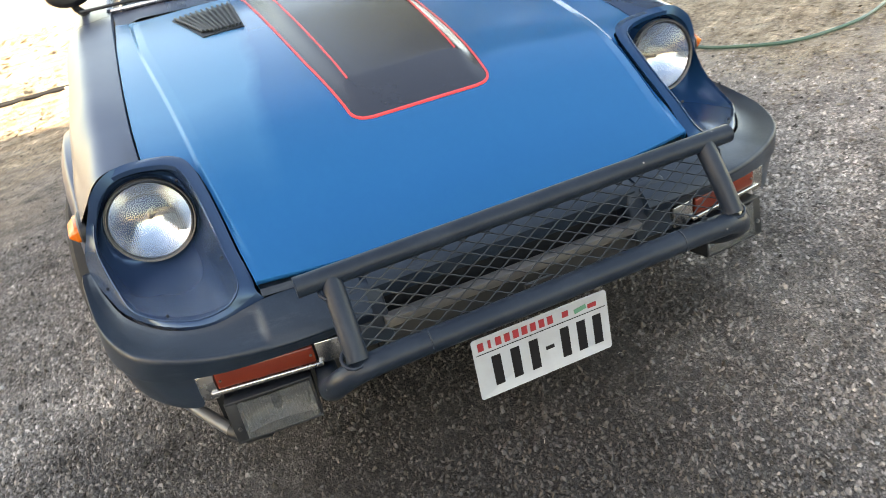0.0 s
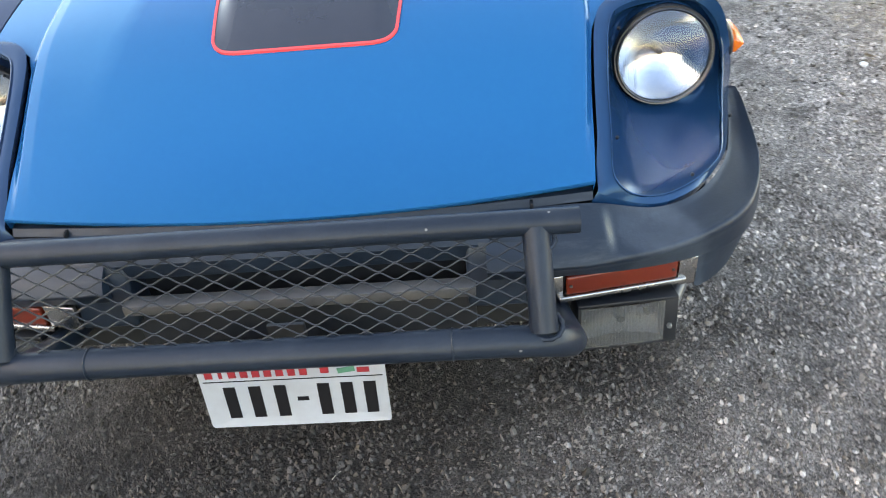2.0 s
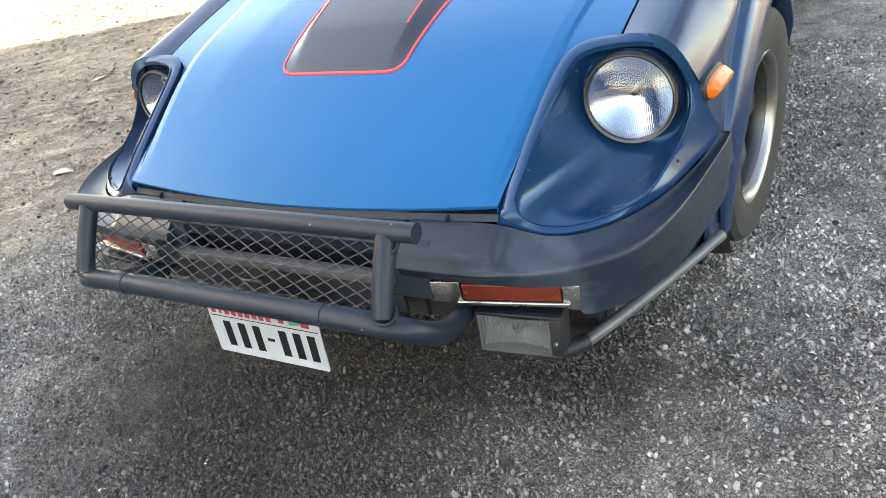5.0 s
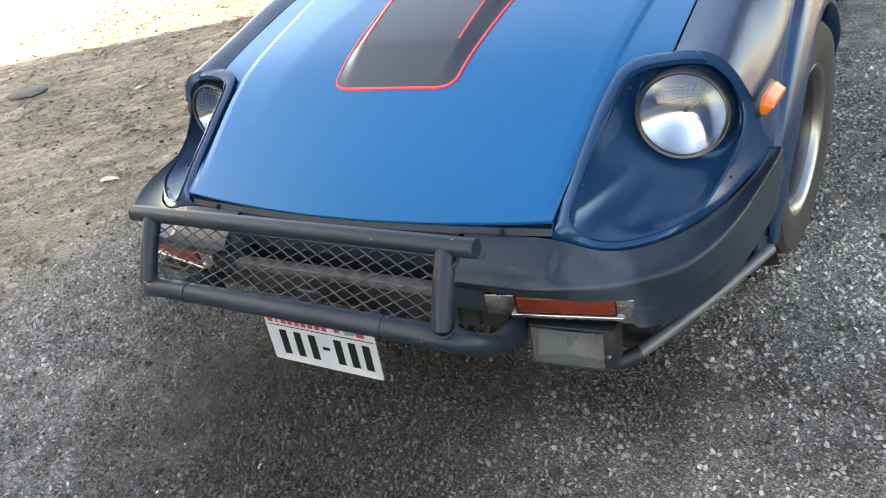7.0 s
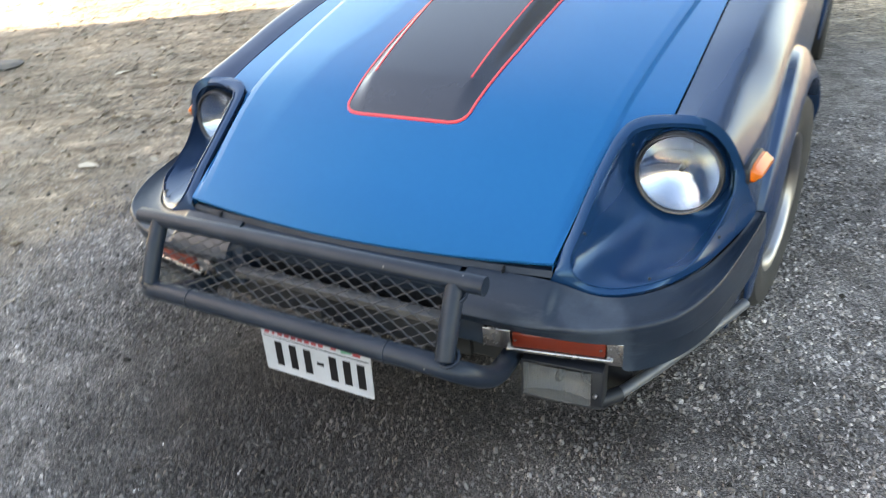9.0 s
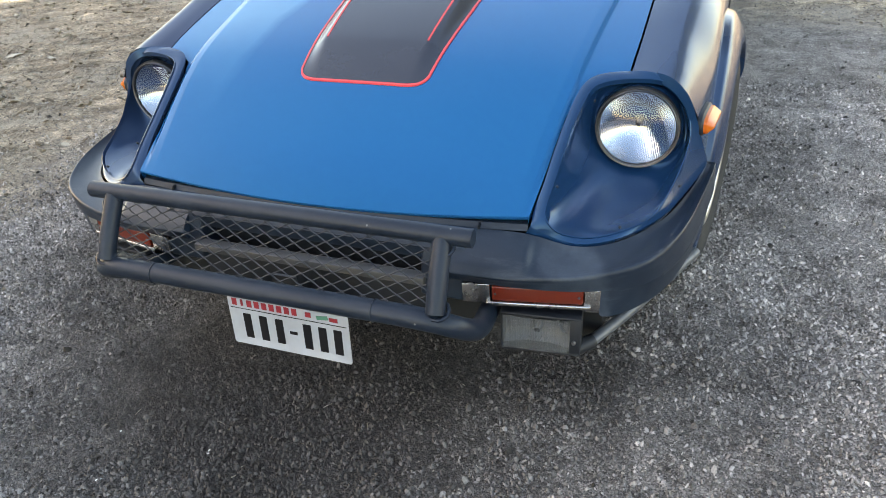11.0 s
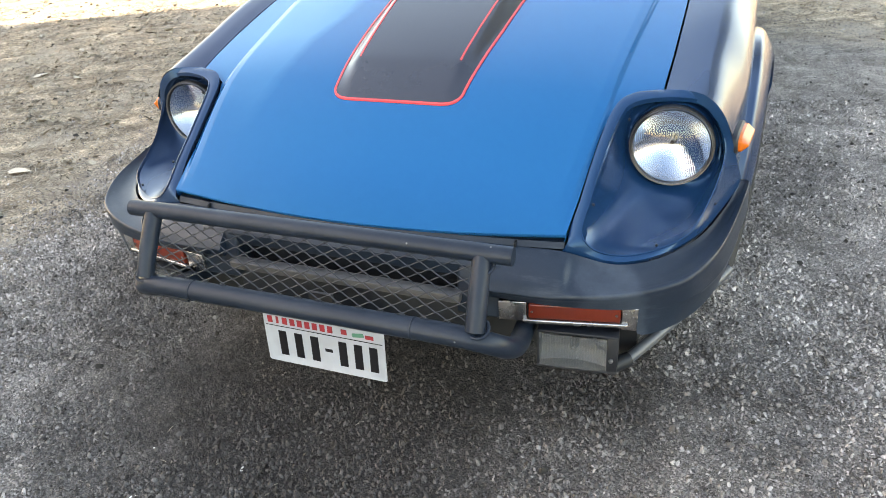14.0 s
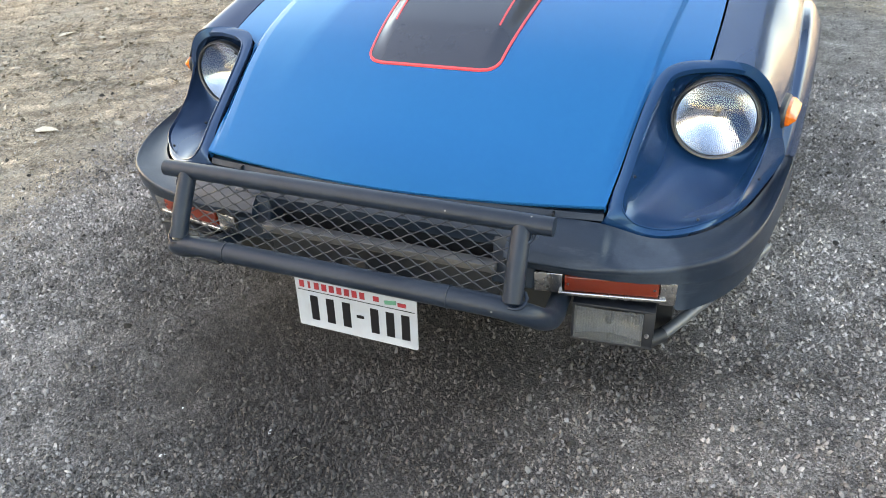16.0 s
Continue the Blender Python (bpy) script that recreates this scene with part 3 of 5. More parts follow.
def hood_front(x):
    return -0.030 * (1 - (abs(x) / 0.503) ** 2)


def edge_x(y):
    e = np.array(HOOD_EDGE)
    return float(np.interp(y, e[:, 1], e[:, 0]))


car = tagged(new("sports_car"), "blue and navy sports car with black scoop and steel push bar", "car")


def hood_rear(x):
    return 1.47 + 0.16 * (abs(x) / 0.65) ** 2


def build_hood():
    ss = np.concatenate([np.linspace(0, 0.28, 22), np.linspace(0.286, 0.41, 50), np.linspace(0.42, 1.0, 40)])
    u = np.linspace(-1, 1, 105)

    def across(k, y):
        """Columns lie closest along the crease, whatever the edge does."""
        e = edge_x(y)
        c = min(crease_x(y), e - 0.021)
        return math.copysign(float(np.interp(abs(k), (0, 0.33, 0.43, 0.85, 1.0), (0, 0.40, c - 0.024, c + 0.019, e))), k)

    rows = []
    for s in ss:
        row = []
        for k in u:
            # past the lamp the rows run to the rear edge
            y0 = s if s <= 0.42 else 0.42 + (s - 0.42) / 0.58 * (hood_rear(k * 0.655) - 0.42)
            x = across(k, y0)
            y = y0 + hood_front(x) * max(0.0, 1 - s / 0.25)
            row.append((x, y, hood_surface(x, y)))
        n = Vector((0, 0, -0.014))
        a, b = Vector(row[0]), Vector(row[-1])
        rows.append([a + n + Vector((0.003, 0, 0)), a + Vector((0.0005, 0, -0.003))] + [Vector(p) for p in row] + [b + Vector((-0.0005, 0, -0.003)), b + n - Vector((0.003, 0, 0))])
    first = rows[0]
    lip = [[p + Vector((0, 0.030, -0.013)) for p in first], [p + Vector((0, 0.006, -0.0115)) for p in first], [p + Vector((0, 0.0005, -0.006)) for p in first], [p + Vector((0, -0.0005, -0.002)) for p in first]]
    tail = [[p + Vector((0, 0.003, -0.015)) for p in rows[-1]]]
    return part("hood", rows_mesh(lip + rows + tail), BLUE, car, "satin mid-blue painted hood with creased edges")


hood = build_hood()

# the raised black scoop
SCOOP_FRONT, SCOOP_BACK = 0.287, 1.44


def scoop_half(y):
    w = float(np.interp(y, (0.287, 0.45, 0.6, 0.8, 1.44), (0.172, 0.186, 0.197, 0.206, 0.226)))
    r, d = 0.034, y - SCOOP_FRONT
    if d < r:
        w -= r - math.sqrt(max(0.0, r * r - (r - d) ** 2))
    return w


def scoop_top(y):
    return float(np.interp(y, (0.287, 0.41, 0.9, 1.44), (0.125, 0.140, 0.162, 0.178)))


def scoop_rise(x, y):
    h = float(np.interp(y, (0.40, 0.6, 0.9, 1.44), (0.020, 0.030, 0.042, 0.055)))
    f = max(0.0, min(1.0, (y - SCOOP_FRONT) / 0.125))
    w, t = scoop_half(y), scoop_top(y)
    s = max(0.0, min(1.0, (w - abs(x)) / max(0.01, w - t)))
    return h * min(f, 1.0) * (s * s * (3 - 2 * s)) ** 0.8


def scoop_z(x, y):
    return hood_surface(x, y) + 0.0025 + scoop_rise(x, y)


def build_scoop():
    ys = np.concatenate([SCOOP_FRONT + 0.034 * (1 - np.cos(np.linspace(0, math.pi / 2, 9))), np.linspace(0.33, 0.45, 13), np.linspace(0.47, SCOOP_BACK, 26)])
    rows = []
    for y in ys:
        w = scoop_half(y)
        xs = w * np.concatenate([np.linspace(-1, -0.6, 12, endpoint=False), np.linspace(-0.6, 0.6, 12, endpoint=False), np.linspace(0.6, 1, 12)])
        rows.append([(xs[0], y, hood_surface(xs[0], y) - 0.003)] + [(x, y, scoop_z(x, y)) for x in xs] + [(xs[-1], y, hood_surface(xs[-1], y) - 0.003)])
    back = [(p[0], p[1] + 0.002, hood_surface(p[0], p[1]) - 0.003) for p in rows[-1]]
    return part("hood_scoop", rows_mesh(rows + [back]), BLACK, hood, "satin black raised hood scoop")


scoop = build_scoop()


def ribbon(path, width, zf, lift):
    """A thin painted line lying on a surface of height zf."""
    p = np.array(path, float)
    t = np.gradient(p, axis=0)
    t /= np.linalg.norm(t, axis=1)[:, None]
    nrm = np.stack([-t[:, 1], t[:, 0]], 1)
    rows = []
    for q, n in zip(p, nrm):
        a, b = q - n * width / 2, q + n * width / 2
        rows.append([(a[0], a[1], zf(*a) - 0.002), (a[0], a[1], zf(*a) + lift), (b[0], b[1], zf(*b) + lift), (b[0], b[1], zf(*b) - 0.002)])
    return rows_mesh(rows, closed=True, caps=True)


outline = [(scoop_half(y) + 0.002, y) for y in np.concatenate([np.linspace(SCOOP_BACK, 0.33, 40), SCOOP_FRONT + 0.034 * (1 - np.cos(np.linspace(math.pi / 2, 0.15, 8)))])]
outline += [(x, SCOOP_FRONT - 0.002) for x in np.linspace(0.13, -0.13, 24)]
outline += [(-x, y) for x, y in outline[:48][::-1]]
part("pinstripe", ribbon(outline, 0.0056, hood_surface, 0.004), RED, hood, "red pinstripe round the scoop")
for s in (-1, 1):
    line = [(s * (scoop_top(y) + 0.002), y) for y in np.linspace(0.415, SCOOP_BACK, 40)]
    part("pinstripe", ribbon(line, 0.0045, scoop_z, 0.0015), RED, hood, "thin red pinstripe")


def build_hood_vent(s):
    rows = []
    for f in np.linspace(0, 1, 6):
        xa, xb = s * (-0.404 + f * -0.066), s * (-0.279 + f * 0.012)
        y = 1.03 + f * 0.31
        rows.append([(xa + (xb - xa) * k, y + 0.03 * k * f, hood_surface(xa + (xb - xa) * k, y) + 0.0035) for k in np.linspace(0, 1, 5)])
    vent = part("hood_vent", thick(rows_mesh(rows), 0.003), TRIM, hood, "black louvred hood vent")
    for i in range(11):
        k = (i + 0.6) / 11.2
        a = s * (-0.404 + 0.125 * k)
        b = s * (-0.47 + 0.203 * k)
        y0, y1 = 1.042, 1.328 + 0.028 * k
        if k < 0.34:
            y0 += (0.34 - k) * 0.10
        pts = [(a + (b - a) * f, y0 + (y1 - y0) * f, hood_surface(a + (b - a) * f, y0 + (y1 - y0) * f) + 0.009) for f in np.linspace(0, 1, 5)]
        part("slat", tube(pts, 0.0042, 6), MESH, vent)


for s in (1, -1):
    build_hood_vent(s)


# ---- car: wings, doors and quarters ----
ARCH_Y, ARCH_R, ARCH_Z, WHEELBASE = 0.875, 0.355, 0.315, 2.32
# lines along the flank, from the bonnet seam over the shoulder: (y, x, z)
FLANK = [
    [(0.374, 0.651, 0.760), (0.55, 0.658, 0.803), (0.8, 0.662, 0.848), (1.2, 0.664, 0.900), (1.72, 0.664, 0.940), (2.8, 0.66, 0.955), (3.6, 0.61, 0.93), (4.12, 0.54, 0.87)],
    [(0.366, 0.699, 0.763), (0.55, 0.708, 0.797), (0.8, 0.716, 0.841), (1.2, 0.724, 0.889), (1.72, 0.737, 0.932), (2.8, 0.735, 0.95), (3.6, 0.68, 0.925), (4.12, 0.60, 0.865)],
    [(0.344, 0.747, 0.761), (0.55, 0.756, 0.795), (0.8, 0.768, 0.838), (1.2, 0.780, 0.882), (1.72, 0.790, 0.921), (2.8, 0.806, 0.935), (3.6, 0.76, 0.91), (4.12, 0.67, 0.855)],
    [(0.337, 0.781, 0.731), (0.55, 0.802, 0.748), (0.8, 0.827, 0.782), (1.2, 0.836, 0.815), (1.72, 0.841, 0.868), (2.8, 0.84, 0.875), (3.6, 0.805, 0.86), (4.12, 0.71, 0.81)],
    [(0.345, 0.808, 0.676), (0.55, 0.832, 0.700), (0.8, 0.843, 0.744), (1.2, 0.846, 0.766), (1.72, 0.848, 0.775), (2.8, 0.848, 0.775), (3.6, 0.825, 0.765), (4.12, 0.73, 0.74)],
]
# the inner line meets the bonnet's edge
FLANK[0] = [(y, x - 0.0008, hood_surface(edge_x(y), y) + 0.001 if y < 1.5 else z) for y, x, z in FLANK[0]]
FLANK_S = [spline([(y, x, z) for y, x, z in l], 160) for l in FLANK]


def flank_section(y, s):
    pts = []
    for l in FLANK_S:
        yy = max(y, l[0, 0])
        pts.append((s * float(np.interp(yy, l[:, 0], l[:, 1])), yy, float(np.interp(yy, l[:, 0], l[:, 2]))))
    # round the shoulder between the lines
    pts = [tuple(p) for p in spline(pts, 21)]
    if s < 0:
        # this wing is pressed in a little along its shoulder
        pts = [(x + 0.016 * min(1, max(0, (-x - 0.66) / 0.08)) * min(1, max(0, (z - 0.66) / 0.06)) * min(1, max(0, (1.5 - y) / 0.6)), yy, z) for x, yy, z in pts]
    zb = 0.21
    for c in (ARCH_Y, ARCH_Y + WHEELBASE):
        if abs(y - c) < ARCH_R:
            zb = ARCH_Z + math.sqrt(ARCH_R**2 - (y - c) ** 2)
    x0, _, z0 = pts[-1]
    # the inner edge is rolled down into the seam
    xi, yi, zi = pts[0]
    pts = [(xi - s * 0.0025, yi, zi - 0.016), (xi - s * 0.0015, yi, zi - 0.0035)] + pts
    low = []
    for f in np.linspace(0, 1, 27)[1:]:
        z = z0 + (zb - z0) * f
        x = abs(x0) + 0.012 * math.sin(math.pi * min(1.0, (z0 - z) / 0.5)) - 0.03 * max(0, (0.45 - z) / 0.25) ** 2 * (0 if y < 0.6 else 1)
        low.append((s * x, max(y, 0.372), z))
    end = low[-1]
    return pts + low + [(end[0] - s * 0.035, end[1], end[2] + 0.002)]


def flank_x(y, z, s):
    sec = flank_section(y, s)[2:-1]
    zs = [p[2] for p in sec][::-1]
    return float(np.interp(z, zs, [abs(p[0]) for p in sec][::-1]))


def build_flare(c, s):
    """A moulded flare round a wheel arch, growing towards its rear."""
    rows = []
    for turn in np.linspace(-16, 196, 72):
        a = radians(turn)
        lip = float(np.interp(turn, (-16, 0, 30, 90, 150, 196), (0.010, 0.020, 0.036, 0.048, 0.070, 0.040)))
        wide = float(np.interp(turn, (-16, 20, 90, 160, 196), (0.035, 0.07, 0.085, 0.085, 0.06)))
        row = []
        for f, out in ((1.02, -0.004), (1.0, 0.002), (0.94, 0.30), (0.86, 0.46), (0.6, 0.68), (0.3, 0.9), (0.08, 1.0), (0.0, 0.98), (-0.05, 0.86), (-0.07, 0.4), (-0.08, -0.2)):
            r = ARCH_R + wide * f
            y, z = c - r * math.cos(a), ARCH_Z + r * math.sin(a)
            ref = ARCH_R + wide * max(f, 0.02)
            base = flank_x(max(0.38, c - ref * math.cos(a)), max(0.42, ARCH_Z + ref * math.sin(a)), s)
            row.append((s * (base + lip * out + (0.001 if f < 1.01 else 0)), y, z))
        rows.append(row)
    return part("wheel_flare", rows_mesh(rows), NAVY, car, "glossy dark navy moulded arch flare")


def stations(a, b, n):
    ys = list(np.linspace(a, b, n))
    for c in (ARCH_Y, ARCH_Y + WHEELBASE):
        ys += [c - ARCH_R * math.cos(t) for t in np.linspace(0.02, math.pi - 0.02, 60)] + [c - ARCH_R - 0.001, c + ARCH_R + 0.001]
    return sorted(y for y in set(ys) if a <= y <= b)


def panel(name, a, b, s, label, mat=None):
    rows = [flank_section(y, s) for y in stations(a, b, 24)]
    return part(name, rows_mesh(rows), mat or NAVY, car, label)


for s in (1, -1):
    rows = [flank_section(0.335, s)] + [flank_section(y, s) for y in stations(0.376, 1.716, 34)]
    part("fender", rows_mesh(rows), NAVY, car, "glossy dark navy front fender with a flared arch")
    panel("door", 1.722, 2.78, s, "dark navy door")
    panel("quarter_panel", 2.786, 4.12, s, "dark navy rear quarter panel")

for s in (1, -1):
    for c in (ARCH_Y, ARCH_Y + WHEELBASE):
        build_flare(c, s)

# ---- car: lamp housings ----
HOUSING_EDGE = [(0.503, 0.0, 0.562), (0.512, 0.08, 0.617), (0.519, 0.16, 0.662), (0.528, 0.24, 0.703), (0.538, 0.30, 0.731), (0.553, 0.340, 0.748), (0.580, 0.363, 0.757), (0.614, 0.372, 0.761), (0.646, 0.375, 0.763),
                (0.70, 0.363, 0.768), (0.745, 0.341, 0.764), (0.783, 0.333, 0.730), (0.806, 0.341, 0.675), (0.828, 0.362, 0.60), (0.842, 0.392, 0.537),
                (0.812, 0.290, 0.524), (0.766, 0.158, 0.521), (0.692, 0.054, 0.519), (0.612, 0.003, 0.521), (0.540, -0.006, 0.540)]
HOUSING_RIM = [(0.535, 0.010, 0.577), (0.540, 0.075, 0.618), (0.545, 0.14, 0.654), (0.553, 0.21, 0.691), (0.564, 0.275, 0.722), (0.578, 0.315, 0.740), (0.604, 0.333, 0.748), (0.640, 0.341, 0.753), (0.685, 0.343, 0.756),
               (0.722, 0.347, 0.752), (0.752, 0.355, 0.734), (0.780, 0.347, 0.697), (0.794, 0.337, 0.658), (0.797, 0.322, 0.620), (0.788, 0.280, 0.583),
               (0.770, 0.205, 0.554), (0.745, 0.125, 0.536), (0.690, 0.064, 0.527), (0.625, 0.022, 0.526), (0.565, 0.000, 0.545)]
# the lamp on one side is set a little deeper and lower than the other
LAMPS = {1: Vector((0.680, 0.316, 0.650)), -1: Vector((0.669, 0.327, 0.640))}
LAMP_AXIS = Vector((0.0, -1.0, 0.10)).normalized()


def lamp_circle(c, r, depth, n):
    q = LAMP_AXIS.to_track_quat("Z", "Y").to_matrix()
    return [c - LAMP_AXIS * depth + q @ Vector((r * math.cos(a), r * math.sin(a), 0)) for a in np.linspace(0, 2 * math.pi, n, endpoint=False)]


def resample_pairs(loop, n_each):
    """Points spread between the control points, the same number in each span."""
    p = np.array(loop, float)
    m = len(p)
    out = []
    for i in range(m):
        a, b, c, e = p[(i - 1) % m], p[i], p[(i + 1) % m], p[(i + 2) % m]
        L = np.linalg.norm(c - b)
        d1, d2 = (c - a) * 0.5, (e - b) * 0.5
        for d in (d1, d2):
            k = np.linalg.norm(d)
            if k > 1.0 * L:
                d *= 1.0 * L / k
        for s in np.linspace(0, 1, n_each, endpoint=False):
            out.append((2 * s**3 - 3 * s**2 + 1) * b + (s**3 - 2 * s**2 + s) * d1 + (-2 * s**3 + 3 * s**2) * c + (s**3 - s**2) * d2)
    return np.array(out)


def build_housing(s):
    n = 5
    edge = resample_pairs(HOUSING_EDGE, n)
    rim = resample_pairs(HOUSING_RIM, n)
    if s < 0:
        # the upper outer corner of this one is pressed inwards
        for loop in (edge, rim):
            w = np.clip((loop[:, 0] - 0.66) / 0.08, 0, 1) * np.clip((loop[:, 2] - 0.60) / 0.10, 0, 1)
            loop[:, 0] -= 0.016 * w
            loop[:, 2] -= 0.005 * w
    # gap to the bonnet
    edge[: 8 * n, 0] += 0.005
    centre = rim.mean(0)
    m = len(rim)
    # the bowl: rings from the rim to the lamp's seat, matched by angle seen from the front
    seat = np.array([tuple(v) for v in lamp_circle(LAMPS[s], 0.0965, 0.010, 720)])
    lampc = np.array(LAMPS[s])
    ringed = []
    fr = rim - lampc
    for p in fr:
        # direction from the lamp, in the plane across its axis
        a = math.atan2(p[2] + p[1] * 0.55, p[0])
        ds = seat - lampc
        k = np.argmin(np.abs(np.angle(np.exp(1j * (np.arctan2(ds[:, 2], ds[:, 0]) - a)))))
        ringed.append(seat[k])
    ringed = np.array(ringed)
    rows = []
    under = edge.copy()
    under[:, 2] -= 0.02
    under[:, 0] += np.where(np.arange(m) < 8 * n, 0.004, -0.01)
    rows.append(under)
    rows.append(edge)
    for f in (0.03, 0.3, 0.6, 0.82, 0.95):
        bulge = 0.0025 * math.sin(math.pi * f)
        q = edge + (rim - edge) * f
        q[:, 2] += bulge
        rows.append(q)
    out = rim - centre
    out /= np.linalg.norm(out, axis=1)[:, None]
    rows.append(rim + 0.0026 * out)
    rows.append(rim + 0.0018 * out + np.array((0, -0.0015, 0.0030)))
    rows.append(rim - 0.0003 * out + np.array((0, -0.0015, 0.0030)))
    rows.append(rim - 0.0018 * out + np.array((0, 0.001, -0.001)))
    rows.append(rim - 0.0030 * out + np.array((0, 0.003, -0.006)))
    for f in (0.06, 0.14, 0.26, 0.4, 0.55, 0.7, 0.84, 0.94, 1.0):
        q = rim + (ringed - rim) * f
        # the bowl drops away from the rim first, then runs to the lamp
        d = (math.sin(math.pi * min(1.0, f)) ** 0.8)
        q[:, 1] += 0.028 * d
        q[:, 2] -= 0.016 * d
        rows.append(q)
    back = ringed.copy()
    back[:, 1] += 0.04
    rows.append(back)
    bm = rows_mesh([[(s * p[0], p[1], p[2]) for p in r] for r in rows], closed=True)
    h = part("headlight_housing", bm, BUCKET, car, "satin navy scooped headlight housing")
    for p in ((0.683, 0.070, 0.533), (0.5475, 0.066, 0.617), (0.790, 0.225, 0.562), (0.585, 0.288, 0.722)):
        part("screw", turned([(0.0, 0.002), (0.0022, 0.0016), (0.0030, 0.0006), (0.0030, -0.004)], (s * p[0], p[1] - 0.002, p[2] + 0.001), (0, -0.6, 0.8), 12), TRIM, h)
    return h


def build_headlight(s):
    c = Vector((s * LAMPS[s].x, LAMPS[s].y, LAMPS[s].z))
    ax = LAMP_AXIS
    lamp = part("headlight", turned([(0.0, -0.09), (0.05, -0.085), (0.085, -0.06), (0.0955, -0.02), (0.0955, 0.0)], c, ax, 40), TRIM, car, "round sealed-beam headlight in a dull ring")
    part("ring", turned([(0.0855, 0.003), (0.0865, 0.0075), (0.089, 0.009), (0.0905, 0.006), (0.0915, 0.0045), (0.0945, 0.005), (0.0955, -0.002), (0.0955, -0.02)], c, ax, 64), RING, lamp, "thin dull metal ring")
    refl = [(0.0, -0.047)]
    for r in np.linspace(0.012, 0.0868, 18):
        refl.append((r, -0.047 + 0.047 * (r / 0.0868) ** 2 * 0.97))
    part("reflector", turned(refl, c, ax, 64), MIRROR, lamp, "bright silvered bowl").data.flip_normals()
    part("bulb", turned([(0.0, -0.028), (0.005, -0.029), (0.0065, -0.036), (0.0065, -0.056)], c, ax, 16), RING, lamp, "small metal-capped bulb")
    # lens with moulded prisms: vertical flutes above, blocks below
    q = ax.to_track_quat("Z", "Y").to_matrix()
    N = 44
    bm = bmesh.new()
    grid = {}
    R = 0.0885
    for back in (0, 1):
        for i in range(-N, N + 1):
            for j in range(-N, N + 1):
                x, z = i / N, j / N
                r = math.hypot(x, z)
                if r > 1.0001:
                    # pull the outside of the square onto the circle
                    continue
                h = 0.004 + 0.016 * (1 - r * r)
                if back:
                    h -= 0.003
                    if abs(x) < 0.9:
                        h += 0.00002 * abs(math.sin(x * 34 * (0.5 if z > 0.35 else 1))) + 0.00001 * (1 if (int((z + 1) * 5) % 2) else 0)
                grid[back, i, j] = bm.verts.new(c + q @ Vector((x * R, z * R, h)))
    for back in (0, 1):
        for i in range(-N, N):
            for j in range(-N, N):
                k = [(back, i, j), (back, i + 1, j), (back, i + 1, j + 1), (back, i, j + 1)]
                if all(t in grid for t in k):
                    bm.faces.new([grid[t] for t in (k if not back else k[::-1])])
    lens = part("lens", bm, LENS, lamp, "clear fluted glass lens")
    lens.visible_shadow = False
    return lamp


for s in (1, -1):
    build_housing(s)
    build_headlight(s)

# ---- car: bumper ----
TOP_LINE = [(0.0, -0.028, 0.542), (0.40, -0.018, 0.543), (0.50, -0.014, 0.541), (0.606, -0.003, 0.518), (0.692, 0.046, 0.515), (0.766, 0.150, 0.516), (0.812, 0.284, 0.518), (0.836, 0.376, 0.530), (0.838, 0.405, 0.538)]
BELT_LINE = [(0.0, -0.118, 0.488), (0.40, -0.112, 0.485), (0.50, -0.106, 0.485), (0.61, -0.088, 0.492), (0.702, -0.052, 0.503), (0.768, 0.004, 0.513), (0.818, 0.120, 0.524), (0.858, 0.345, 0.530), (0.864, 0.408, 0.530)]
FOOT_LINE = [(0.0, -0.105, 0.462), (0.40, -0.100, 0.460), (0.50, -0.095, 0.457), (0.61, -0.078, 0.455), (0.702, -0.046, 0.455), (0.772, 0.010, 0.458), (0.825, 0.124, 0.463), (0.864, 0.350, 0.468), (0.869, 0.412, 0.470)]
HEM_LINE = [(0.0, -0.05, 0.462), (0.40, -0.05, 0.460), (0.50, -0.05, 0.456), (0.655, -0.060, 0.450), (0.673, -0.056, 0.386), (0.750, 0.014, 0.382), (0.810, 0.135, 0.385), (0.854, 0.350, 0.393), (0.859, 0.412, 0.396)]


